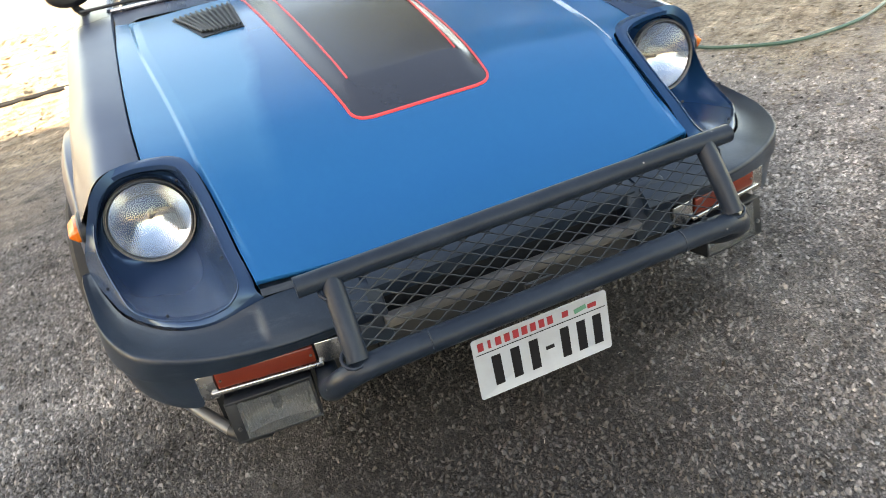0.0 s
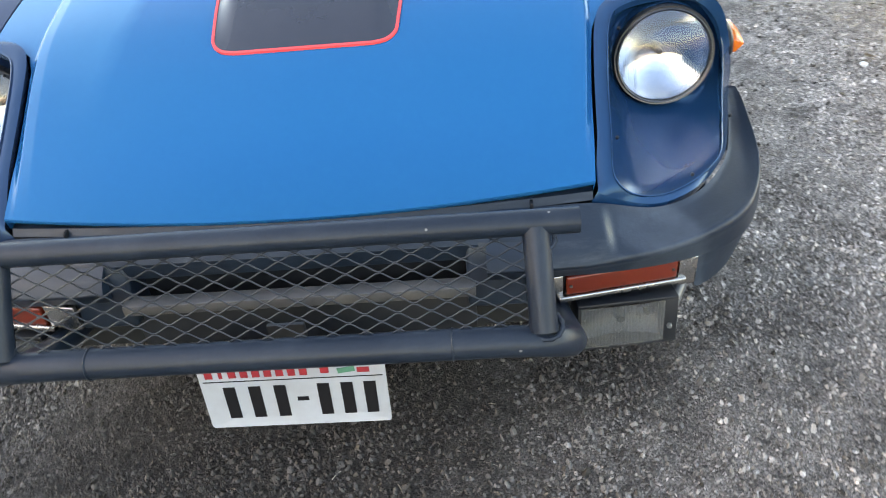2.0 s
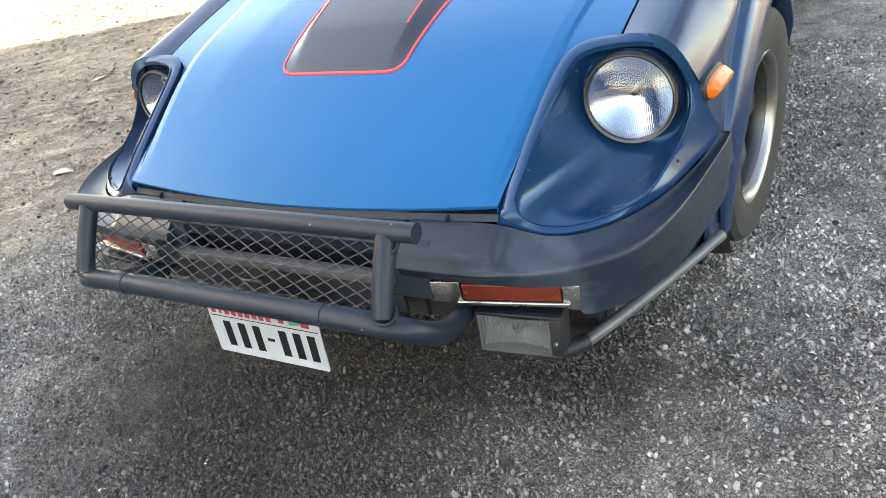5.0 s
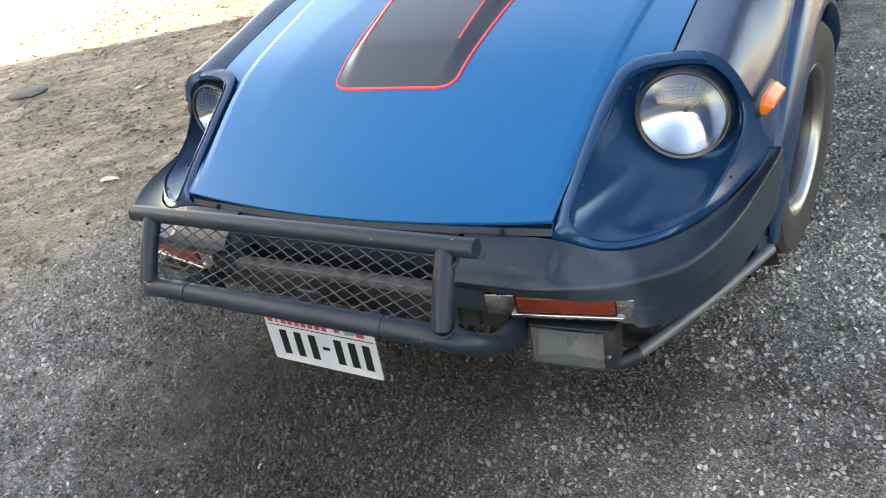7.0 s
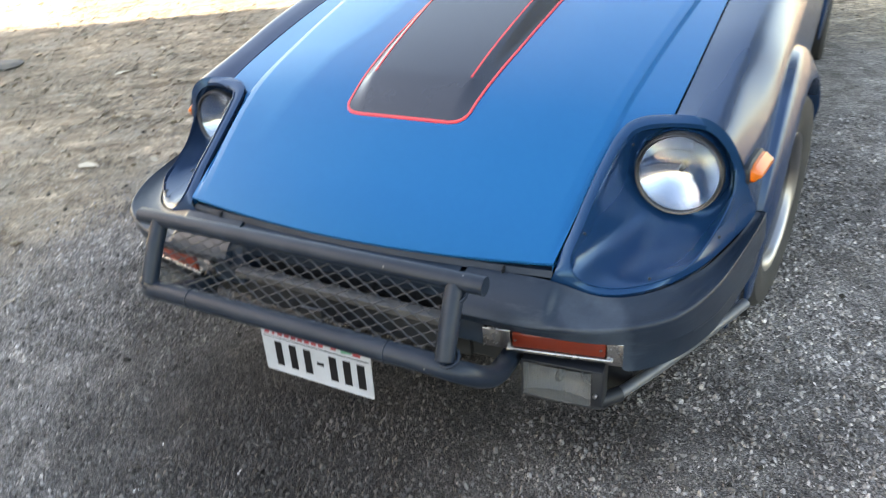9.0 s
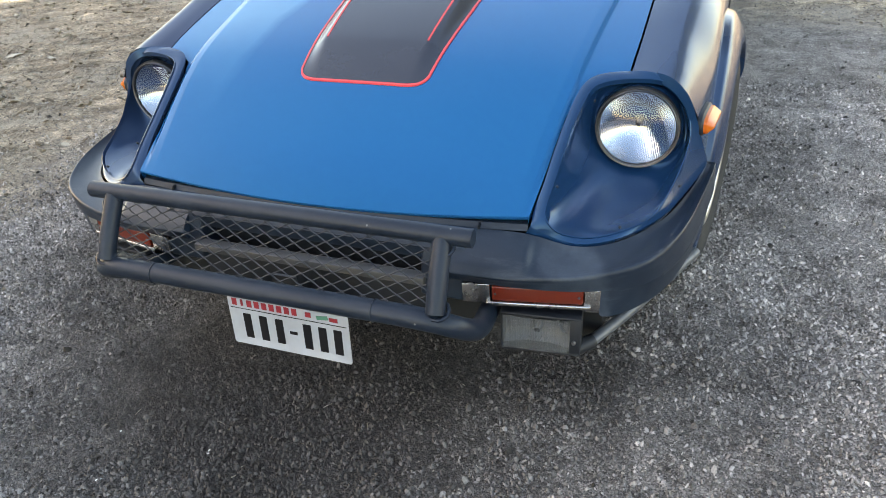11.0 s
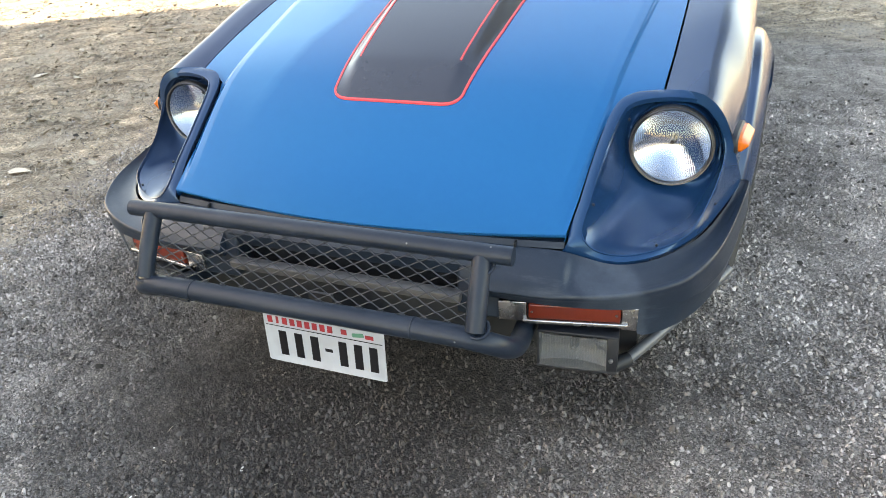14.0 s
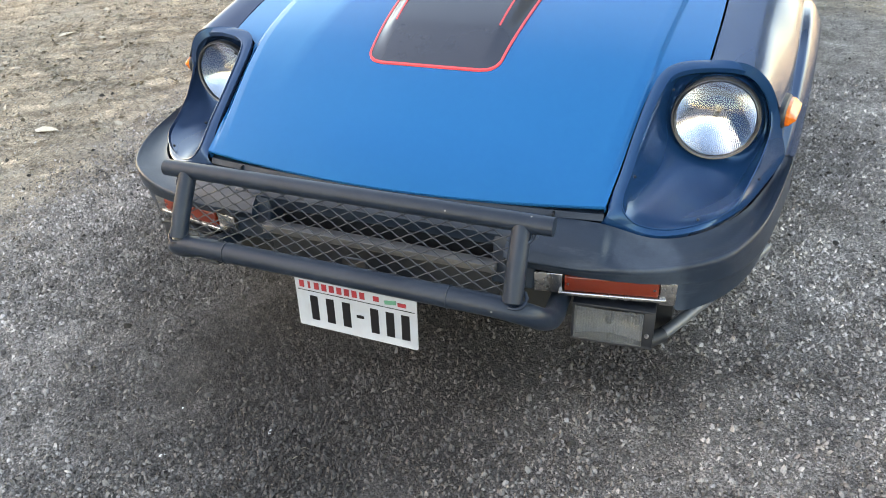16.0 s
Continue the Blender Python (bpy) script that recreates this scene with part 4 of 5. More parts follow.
def build_bumper():
    """A sloping front that turns into a flat, dished shelf round the corner, with a rounded ridge, a step and a skirt."""
    n = 190
    T, B, F, Hm = (resample_open(np.array(l), n) for l in (TOP_LINE, BELT_LINE, FOOT_LINE, HEM_LINE))
    up = np.array((0.0, 0.0, 1.0))
    rows = []
    for t, b, f, h in zip(T, B, F, Hm):
        w = max(0.0, min(1.0, (t[0] - 0.507) / 0.022))
        w = w * w * (3 - 2 * w)
        top = [t, t + (b - t) * 0.14 + up * (0.004 - 0.008 * w), t + (b - t) * 0.5 + up * (0.012 - 0.016 * w), t + (b - t) * 0.82 + up * (0.009 - 0.008 * w), b + (t - b) * 0.05 + up * 0.0015 * (1 + w), b + (f - b) * 0.10, b + (f - b) * 0.45, f]
        step = f + (h - f) * 0.03
        step[:2] -= 0.005 * (b - t)[:2] / max(1e-6, np.linalg.norm((b - t)[:2]))
        rows.append(np.vstack([[t - up * 0.02], resample_open(np.array(top), 36), [step, f + (h - f) * 0.2 + (step - f) * 0.9, h, h + (t - h) * 0.15]]))
    rows = [r for r in rows if r[0][0] >= 0.30]
    last = rows[-1].copy()
    last[:, 1] += 0.006
    last[:, 0] -= 0.008
    inner = last.copy()
    inner[:, 0] -= 0.05
    rows += [last, inner]
    for s in (1, -1):
        half = [[(s * p[0], p[1], p[2]) for p in r] for r in rows]
        cap = [(x, -0.02, z) for x, y, z in half[0]]
        end = part("bumper_end", rows_mesh([cap] + half), RUBBER, car, "weathered dark blue-grey rubber bumper end, wrapping the corner")
        lo, hi = (0.283, -0.104, 0.405), (0.384, -0.03, 0.527)
        block = box(lo, hi, 0.008, 3)
        for v in block.verts:
            v.co.y += 0.030 * max(0.0, (v.co.z - 0.47) / 0.057)
            v.co.x *= s
        part("end_block", block, RUBBER, end, "grey moulded inner end of the bumper")


def resample_open(p, n):
    m = len(p)
    out = []
    for f in np.linspace(0, m - 1, n):
        i = min(int(f), m - 2)
        s = f - i
        a, b, c, e = p[max(i - 1, 0)], p[i], p[i + 1], p[min(i + 2, m - 1)]
        L = np.linalg.norm(c - b)
        d1, d2 = (c - a) * 0.5, (e - b) * 0.5
        for d in (d1, d2):
            k = np.linalg.norm(d)
            if k > 1.1 * L:
                d *= 1.1 * L / k
        out.append((2 * s**3 - 3 * s**2 + 1) * b + (s**3 - 2 * s**2 + s) * d1 + (-2 * s**3 + 3 * s**2) * c + (s**3 - s**2) * d2)
    return np.array(out)


build_bumper()
# dark closing strip under the bonnet's front lip
strip_rows = [[(x, hood_front(x) + dy, 0.541 + dz) for x in np.linspace(-0.50, 0.50, 40)] for dy, dz in ((-0.004, 0.0), (0.004, 0.012), (0.05, 0.02))]
part("seal_strip", rows_mesh(strip_rows), RUBBER, car, "dark grey strip under the hood lip")
for s in (1, -1):
    part("notch", box((s * 0.397 - 0.0025, hood_front(0.397) - 0.010, 0.536), (s * 0.397 + 0.0025, hood_front(0.397) + 0.004, 0.552), 0.001), TRIM, car)
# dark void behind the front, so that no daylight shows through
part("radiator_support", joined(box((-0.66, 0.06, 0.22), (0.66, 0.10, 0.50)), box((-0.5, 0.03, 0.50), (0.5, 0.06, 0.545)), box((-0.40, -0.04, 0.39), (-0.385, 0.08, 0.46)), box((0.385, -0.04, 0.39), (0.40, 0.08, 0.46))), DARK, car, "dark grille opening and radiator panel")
top_panel = [[(x, y, z) for x in np.linspace(-0.305, 0.305, 20)] for y, z in ((-0.018, 0.541), (-0.05, 0.540), (-0.072, 0.530), (-0.080, 0.518), (-0.078, 0.496), (-0.074, 0.486), (-0.03, 0.484))]
part("bumper_centre", rows_mesh(top_panel), RUBBER, car, "dark centre panel of the bumper")
part("crossbar", box((-0.297, -0.113, 0.436), (0.297, -0.082, 0.457), 0.004), BAR, car, "dusty grey crossbar in the grille opening")
part("lower_baffle", box((-0.296, -0.086, 0.345), (0.296, -0.074, 0.434), 0.004), TRIM, car, "dark stained baffle below the crossbar")
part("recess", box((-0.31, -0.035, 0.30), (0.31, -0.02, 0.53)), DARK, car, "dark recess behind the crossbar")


def build_turn_signal(s):
    def front(x, off):
        return -0.099 + (x - 0.443) * 0.165 + off
    def slab(x0, x1, z0, z1, y_out, y_in, bevel=0.003):
        bm = box((x0, 0, z0), (x1, 1, z1))
        for v in bm.verts:
            v.co.y = front(v.co.x, y_out if v.co.y < 0.5 else y_in)
        bmesh.ops.bevel(bm, geom=list(bm.edges), offset=bevel, segments=3, affect="EDGES", profile=0.5)
        return bm
    base = slab(0.44, 0.645, 0.412, 0.459, 0.012, 0.03)
    lens = slab(0.445, 0.634, 0.417, 0.455, -0.002, 0.016, 0.004)
    bezel = joined(slab(0.382, 0.441, 0.408, 0.457, 0.002, 0.012, 0.002), slab(0.636, 0.668, 0.398, 0.455, 0.0, 0.014, 0.002), slab(0.434, 0.650, 0.406, 0.4165, -0.006, 0.012, 0.003))
    bms = [base, lens, bezel]
    if s < 0:
        bms = [mirrored(b) for b in bms]
    sig = part("turn_signal", bms[0], TRIM, car, "front turn signal set in the bumper")
    part("lens", bms[1], SIGNAL, sig, "faded red-orange plastic lens")
    part("bezel", bms[2], CHROME, sig, "dulled chrome bezel")
    for x in (0.453, 0.626):
        part("screw", turned([(0.0, 0.0022), (0.0022, 0.0018), (0.0030, 0.0006), (0.0030, -0.004)], (s * x, front(x, -0.002), 0.436), (0, -1, 0), 10), RING, sig)


def build_fog_lamp(s):
    m = pose(s * 0.540, -0.075, 0.345, -6, 0, s * 5)
    if s < 0:
        m = m @ Matrix.Scale(-1, 4, (1, 0, 0))
    case = joined(box((-0.076, 0.022, -0.045), (0.094, 0.040, 0.045), 0.006, m=m), box((-0.077, -0.028, 0.0405), (0.094, 0.03, 0.047), 0.002, m=m), box((-0.077, -0.028, -0.047), (0.094, 0.03, -0.0405), 0.002, m=m), box((-0.077, -0.027, -0.042), (-0.071, 0.03, 0.042), 0.002, m=m), box((0.071, -0.028, -0.042), (0.094, 0.03, 0.042), 0.002, m=m))
    body = part("fog_lamp", case, TRIM, car, "rectangular fog lamp in a black case")
    dish = [[m @ Vector((x, 0.018 - 0.015 * ((x / 0.07) ** 2 + (z / 0.040) ** 2), z)) for x in np.linspace(-0.070, 0.070, 25)] for z in np.linspace(-0.040, 0.040, 17)]
    part("reflector", rows_mesh(dish), FOG, body, "grey silvered dish")
    part("bulb", turned([(0, 0.022), (0.007, 0.020), (0.010, 0.008), (0.010, -0.006)], m @ Vector((0.002, 0.004, 0.004)), (0, -1, 0), 16), TRIM, body)
    rows = []
    for z in np.linspace(-0.0405, 0.0405, 13):
        rows.append([m @ Vector((x, -0.0255 - 0.004 * math.cos(x / 0.074 * 1.4) - 0.0028 * abs(math.sin(x * 560)), z)) for x in np.linspace(-0.071, 0.071, 201)])
    lens = part("lens", rows_mesh(rows), FOG_LENS, body, "dusty fluted clear lens")
    lens.visible_shadow = False
    part("bolt", turned([(0, 0.004), (0.004, 0.004), (0.005, 0), (0.005, -0.004)], m @ Vector((0.0805, -0.029, -0.012)), (0, -1, 0), 10), CHROME, body)


FOG = surface("tarnished_silvering", (0.34, 0.34, 0.335), 0.26, metal=0.9, grain=120, vary=0.2, stain=20, dirt=0.3, dirt_colour=(0.16, 0.155, 0.15))
FOG_LENS = surface("dusty_fluted_glass", (0.125, 0.13, 0.135), 0.2, metal=0.3, grain=160, vary=0.15, stain=25)
dusty = FOG_LENS.node_tree
dusty.nodes["Principled BSDF"].inputs["Alpha"].default_value = 0.78
for s in (1, -1):
    build_turn_signal(s)
    build_fog_lamp(s)


# ---- car: push bar ----
def build_push_bar():
    bar = part("push_bar", tube([(x, -0.200, 0.638) for x in np.linspace(-0.446, 0.446, 24)], 0.0185, 24), TUBE, car, "welded black tubular steel push bar with a mesh panel")
    low = [(0.428, 0.02, 0.362), (0.432, -0.08, 0.372), (0.440, -0.165, 0.398), (0.438, -0.222, 0.434), (0.420, -0.262, 0.471), (0.384, -0.280, 0.491), (0.33, -0.281, 0.494), (0.2, -0.281, 0.494), (0, -0.281, 0.494)]
    low = low + [(-x, y, z) for x, y, z in low[-2::-1]]
    part("lower_tube", tube(spline(low, 70), 0.0225, 24), TUBE, bar)
    for s in (1, -1):
        post = part("post", tube(spline([(s * 0.386, -0.203, 0.632), (s * 0.388, -0.248, 0.568), (s * 0.390, -0.281, 0.511)], 10), 0.0195, 20), TUBE, bar)
        # weld beads
        ring = [(s * 0.391 + 0.0205 * math.cos(a), -0.213 + 0.016 * math.sin(a), 0.619 + 0.010 * math.sin(a)) for a in np.linspace(0, 2 * math.pi, 25)]
        part("weld", tube(ring, [0.0030 + 0.0012 * (i % 2) for i in range(25)], 8), TUBE, post)
        ring = [(s * 0.394 + 0.0215 * math.cos(a), -0.276 + 0.018 * math.sin(a), 0.516 + 0.010 * math.sin(a)) for a in np.linspace(0, 2 * math.pi, 25)]
        part("weld", tube(ring, [0.0030 + 0.0014 * (i % 2) for i in range(25)], 8), TUBE, post)
        seam = [(s * 0.262, -0.281 + 0.0228 * math.cos(a), 0.494 + 0.0228 * math.sin(a)) for a in np.linspace(0, 2 * math.pi, 25)]
        part("weld", tube(seam, 0.0016, 6), TUBE, bar)
    # expanded metal: strands that zigzag and meet in diamonds
    bms = []
    top, bot = Vector((0, -0.200, 0.626)), Vector((0, -0.276, 0.508))
    rows_n, pitch = 6, 0.047
    down = (bot - top) / rows_n
    nrm = down.cross(Vector((1, 0, 0))).normalized()
    cols = int(0.74 / (pitch / 2))
    for r in range(rows_n + 1):
        for sgn in (1, -1):
            if (r == 0 and sgn < 0) or (r == rows_n and sgn > 0):
                continue
            pts = []
            for i in range(cols * 4 + 1):
                x = -0.37 + 0.74 * i / (cols * 4)
                f = abs(((x / pitch) % 1.0) * 2 - 1)
                f = f * f * (3 - 2 * f) * 0.35 + f * 0.65
                pts.append(top + down * (r + sgn * 0.5 * f) + Vector((x, 0, 0)) + nrm * (0.001 * math.sin(x * 90)))
            bms.append(tube(pts, 0.0014, 5))
    part("mesh_screen", joined(*bms), MESH, bar, "grey expanded-metal diamond mesh")
    return bar


build_push_bar()
for s in (1, -1):
    path = spline([(s * 0.640, -0.01, 0.262), (s * 0.70, 0.10, 0.265), (s * 0.78, 0.26, 0.270), (s * 0.848, 0.405, 0.276)], 20)
    brace = part("side_brace", tube(path, 0.0135, 16), BRACE, car, "grey steel tube running back under the bumper corner")
    part("coupling", tube([(s * 0.575, -0.05, 0.275), (s * 0.62, -0.03, 0.264), (s * 0.648, 0.004, 0.262)], 0.0175, 16), TRIM, brace)


# ---- car: number plate, its characters as plain bars ----
def build_plate():
    tl, tr, bl = Vector((-0.163, -0.196, 0.3945)), Vector((0.143, -0.192, 0.3885)), Vector((-0.1655, -0.207, 0.2575))
    ex = (tr - tl).normalized()
    ez = (tl - bl).normalized()
    ey = ez.cross(ex).normalized()
    ez = ex.cross(ey).normalized() if ex.cross(ey).z > 0 else -ex.cross(ey).normalized()
    centre = tl + ex * 0.1525 - ez * 0.0685
    m = Matrix((( ex.x, ey.x, ez.x, centre.x), (ex.y, ey.y, ez.y, centre.y), (ex.z, ey.z, ez.z, centre.z), (0, 0, 0, 1)))
    w, h = 0.1540, 0.0690
    loop = []
    for cx, cz, a0 in ((w - 0.006, h - 0.006, 0), (-w + 0.006, h - 0.006, 90), (-w + 0.006, -h + 0.006, 180), (w - 0.006, -h + 0.006, 270)):
        loop += [(cx + 0.006 * math.cos(radians(a0 + k)), cz + 0.006 * math.sin(radians(a0 + k))) for k in (0, 22, 45, 68, 90)]
    front = -1 if ey.y > 0 else 1
    def at(x, z, off):
        return m @ Vector((x, front * off, z))
    rows = []
    for k, off in ((1.0, -0.001), (1.0, 0.001), (0.985, 0.0016), (0.97, 0.001)):
        rows.append([at(x * k, z * k, off) for x, z in loop])
    bm = rows_mesh(rows, closed=True)
    bm.verts.ensure_lookup_table()
    # flat face as a grid fan
    mid = bm.verts.new(at(0, 0, 0.001))
    inner = [v for v in bm.verts][-1 - len(loop):-1]
    for a, b in zip(inner, inner[1:] + inner[:1]):
        bm.faces.new((a, b, mid))
    plate = part("license_plate", bm, PLATE, car, "worn white license plate with a red header and black characters")
    def bar(x0, z0, x1, z1, wd, mat, name="mark"):
        d = Vector((x1 - x0, z1 - z0)).normalized()
        nx, nz = -d.y * wd / 2, d.x * wd / 2
        pts = [(x0 + nx, z0 + nz), (x0 - nx, z0 - nz), (x1 - nx, z1 - nz), (x1 + nx, z1 + nz)]
        b = bmesh.new()
        lo = [b.verts.new(at(x, z, 0.0008)) for x, z in pts]
        hi = [b.verts.new(at(x, z, 0.0022)) for x, z in pts]
        b.faces.new(hi)
        for i in range(4):
            b.faces.new((lo[i], lo[(i + 1) % 4], hi[(i + 1) % 4], hi[i]))
        part(name, b, mat, plate, smooth=False)
    bar(-0.148, 0.0335, 0.148, 0.0335, 0.0012, INK, "rule")
    for x in (-0.108, -0.066, -0.024, 0.048, 0.087, 0.125):
        bar(x, -0.047, x, 0.021, 0.020, INK)
    bar(0.002, -0.010, 0.021, -0.010, 0.008, INK)
    for i in range(9):
        x = -0.136 + 0.0195 * i
        bar(x, 0.041, x, 0.059, 0.0125 if i != 1 else 0.006, REDINK)
    bar(0.048, 0.050, 0.062, 0.050, 0.013, REDINK)
    bar(0.076, 0.046, 0.104, 0.050, 0.010, GREENINK)
    bar(0.108, 0.047, 0.128, 0.047, 0.010, REDINK)
    part("plate_bracket", box((-0.03, -0.194, 0.40), (0.03, -0.186, 0.47), 0.002), TRIM, car)


build_plate()


# ---- car: side markers, wheels, glass, roof, rear ----
def build_marker(s):
    def oval(w, h, off):
        pts = []
        for a in np.linspace(0, 2 * math.pi, 28, endpoint=False):
            y = 0.408 + w * math.copysign(abs(math.cos(a)) ** 0.6, math.cos(a))
            z = 0.645 + h * math.copysign(abs(math.sin(a)) ** 0.6, math.sin(a))
            pts.append((s * (flank_x(y, z, s) + off), y, z))
        return pts
    b = rows_mesh([oval(0.061, 0.027, -0.006), oval(0.061, 0.027, 0.008), oval(0.057, 0.023, 0.012)], closed=True, caps=True)
    mk = part("side_marker", b, TRIM, car, "amber side marker lamp on a black gasket")
    part("lens", rows_mesh([oval(0.056, 0.022, 0.011), oval(0.0545, 0.0212, 0.019), oval(0.047, 0.0045, 0.034)], closed=True, caps=True), MARKER, mk, "amber plastic lens", smooth=False)


def build_wheel(x, y):
    s = 1 if x > 0 else -1
    c = (x, y, 0.315)
    # the front pair is steered a little
    ax = (s, 0, 0) if y > 2 else (math.cos(radians(7)) * s, -math.sin(radians(7)) * s, 0)
    wheel = tagged(new("wheel"), label="wide alloy wheel with a black tyre")
    wheel.parent = car
    part("tyre", turned([(0.195, -0.17), (0.25, -0.185), (0.292, -0.18), (0.310, -0.165), (0.3135, -0.10), (0.3135, -0.03), (0.310, 0.0), (0.296, 0.014), (0.26, 0.018), (0.225, 0.012), (0.200, 0.002)], c, ax, 72), TYRE, wheel, "dusty black tyre")
    part("barrel", turned([(0.196, -0.17), (0.19, -0.10), (0.178, -0.07), (0.175, -0.03), (0.181, -0.020), (0.190, -0.018)], c, ax, 72), RING, wheel, "dark dished rim barrel")
    part("rim", turned([(0.186, -0.019), (0.189, -0.006), (0.196, 0.003), (0.204, 0.006), (0.207, 0.001), (0.201, -0.006)], c, ax, 72), ALLOY, wheel, "polished rim lip")
    spokes = []
    for k in range(6):
        a = 2 * math.pi * k / 6
        q = Matrix.Translation(c) @ Vector(ax).to_track_quat("Z", "Y").to_matrix().to_4x4() @ Matrix.Rotation(a, 4, "Z")
        spokes.append(box((0.04, -0.030, -0.075), (0.182, 0.030, -0.050), 0.008, m=q))
    spokes.append(turned([(0.0, -0.035), (0.035, -0.037), (0.055, -0.05), (0.06, -0.09)], c, ax, 32))
    part("spokes", joined(*spokes), ALLOY, wheel, "grey alloy spokes and hub")
    part("brake", turned([(0.0, -0.095), (0.13, -0.095), (0.13, -0.11), (0.0, -0.11)], c, ax, 40), DARK, wheel, "dark brake disc")


for s in (1, -1):
    build_marker(s)
    for y in (ARCH_Y, ARCH_Y + WHEELBASE):
        build_wheel(s * 0.874, y)
        part("wheel_well", turned([(0.345, 0.0), (0.352, -0.03), (0.352, -0.33), (0.0, -0.33)], (s * 0.845, y, 0.32), (s, 0, 0), 40), DARK, car)
part("floor_pan", box((-0.66, 0.12, 0.20), (0.66, 4.0, 0.28), 0.02), DARK, car, "dark underside")

ROOF = [(1.82, 0.94, 0.66), (1.95, 1.03, 0.63), (2.20, 1.17, 0.585), (2.38, 1.235, 0.555), (2.65, 1.265, 0.545), (2.95, 1.262, 0.545), (3.25, 1.20, 0.555), (3.65, 1.06, 0.57), (3.98, 0.93, 0.575)]


def roof_section(i, n=25):
    y, z, w = ROOF[i]
    rows = []
    for f in np.linspace(-1, 1, n):
        rows.append((w * f, y - 0.10 * (1 - f * f) * (1 if i < 4 else -0.2 if i > 6 else 0), z + 0.035 * (1 - f * f) * (1 if 1 < i < 8 else 0.2)))
    return rows


part("windshield", thick(rows_mesh([roof_section(i) for i in range(0, 4)]), 0.005), WINDOW, car, "raked clear windshield")
part("roof", thick(rows_mesh([roof_section(i) for i in (3, 4, 5, 6)]), 0.02), NAVY, car, "dark navy roof")
part("rear_window", thick(rows_mesh([roof_section(i) for i in (6, 7, 8)]), 0.005), WINDOW, car)
for s in (1, -1):
    glass = []
    for i in range(len(ROOF)):
        y, z, w = ROOF[i]
        zb = float(np.interp(y, FLANK_S[0][:, 0], FLANK_S[0][:, 2]))
        xb = float(np.interp(y, FLANK_S[0][:, 0], FLANK_S[0][:, 1]))
        glass.append([(s * (xb + (w - xb) * f), y, zb + (max(z, zb + 0.002) - zb) * f) for f in np.linspace(0, 1, 5)])
    part("side_window", thick(rows_mesh(glass), 0.005), WINDOW, car)
    pillar = [(s * (w + 0.006), y, z + 0.004) for y, z, w in ROOF]
    part("drip_rail", tube(spline(pillar, 50), 0.013, 8), CHROME, car, "bright window trim")
    mirror_box = turned([(0.0, 0.05), (0.05, 0.045), (0.075, 0.02), (0.08, -0.03), (0.07, -0.035), (0.0, -0.035)], (0, 0, 0), (0, -1, 0), 24)
    bmesh.ops.scale(mirror_box, vec=(1.15, 1, 0.72), verts=mirror_box.verts)
    bmesh.ops.translate(mirror_box, vec=(s * 0.80, 2.02, 1.03), verts=mirror_box.verts)
    dm = part("door_mirror", mirror_box, TRIM, car, "black door mirror")
    part("stalk", tube([(s * 0.76, 2.03, 0.93), (s * 0.79, 2.03, 0.965), (s * 0.80, 2.02, 1.0)], 0.016, 10), TRIM, dm)
trim = [roof_section(0, 25)[k] for k in range(25)]
part("windshield_trim", tube([(x, y - 0.006, z + 0.006) for x, y, z in trim], 0.009, 8), CHROME, car, "bright windshield trim")
cowl_rows = []
for f in np.linspace(0, 1, 6):
    row = []
    for k in np.linspace(-1, 1, 31):
        a = (0.656 * k, hood_rear(0.656 * k) + 0.006, hood_surface(0.656 * k, hood_rear(0.656 * k)) - 0.006)
        b = (0.66 * k, 1.82 - 0.10 * (1 - k * k) - 0.004, 0.94 + 0.007 * (1 - k * k) - 0.004)
        row.append(tuple(a[i] + (b[i] - a[i]) * f for i in range(3)))
    cowl_rows.append(row)
part("cowl", rows_mesh(cowl_rows), NAVY, car, "dark navy cowl panel below the windshield")
for s in (1, -1):
    base = (s * 0.30 - 0.1, 1.66, 0.955)
    w = part("wiper", tube([base, (base[0] - 0.18, 1.70, 0.975), (base[0] - 0.36, 1.745, 0.972)], 0.006, 8), TRIM, car, "black wiper arm")
tail_rows = []
for y, z, hw in ((4.12, 0.87, 0.60), (4.18, 0.80, 0.70), (4.22, 0.60, 0.73), (4.24, 0.45, 0.74), (4.18, 0.25, 0.70)):
    tail_rows.append([(hw * f, y - 0.12 * f * f, z) for f in np.linspace(-1, 1, 21)])
deck = [(0.575 * f, 3.98, 0.93) for f in np.linspace(-1, 1, 21)]
part("tail_panel", rows_mesh([deck] + tail_rows), NAVY, car, "dark navy tail")
part("interior", joined(box((-0.6, 1.9, 0.3), (0.6, 3.9, 0.62), 0.05), box((-0.55, 2.55, 0.6), (-0.10, 2.75, 1.05), 0.06), box((0.10, 2.55, 0.6), (0.55, 2.75, 1.05), 0.06), box((-0.64, 1.80, 0.6), (0.64, 2.0, 0.93), 0.05)), DARK, car, "dark cabin with two seats")

# ---- unseen house added behind, which shades the drive ----
shade_house = tagged(new("building"), "plain grey house, unseen, added to lay its shadow over the drive", "building")
shade_house.matrix_world = pose(-16.2, -0.9, 0, 0, 0, -14.5)
part("wall", box((0.25, -19.0, 0), (8.2, -0.25, 5.75)), SIDING, shade_house, smooth=False)
part("roof", box((0, -19.3, 5.75), (8.45, 0, 5.95), 0.05), TRIM, shade_house, smooth=False)


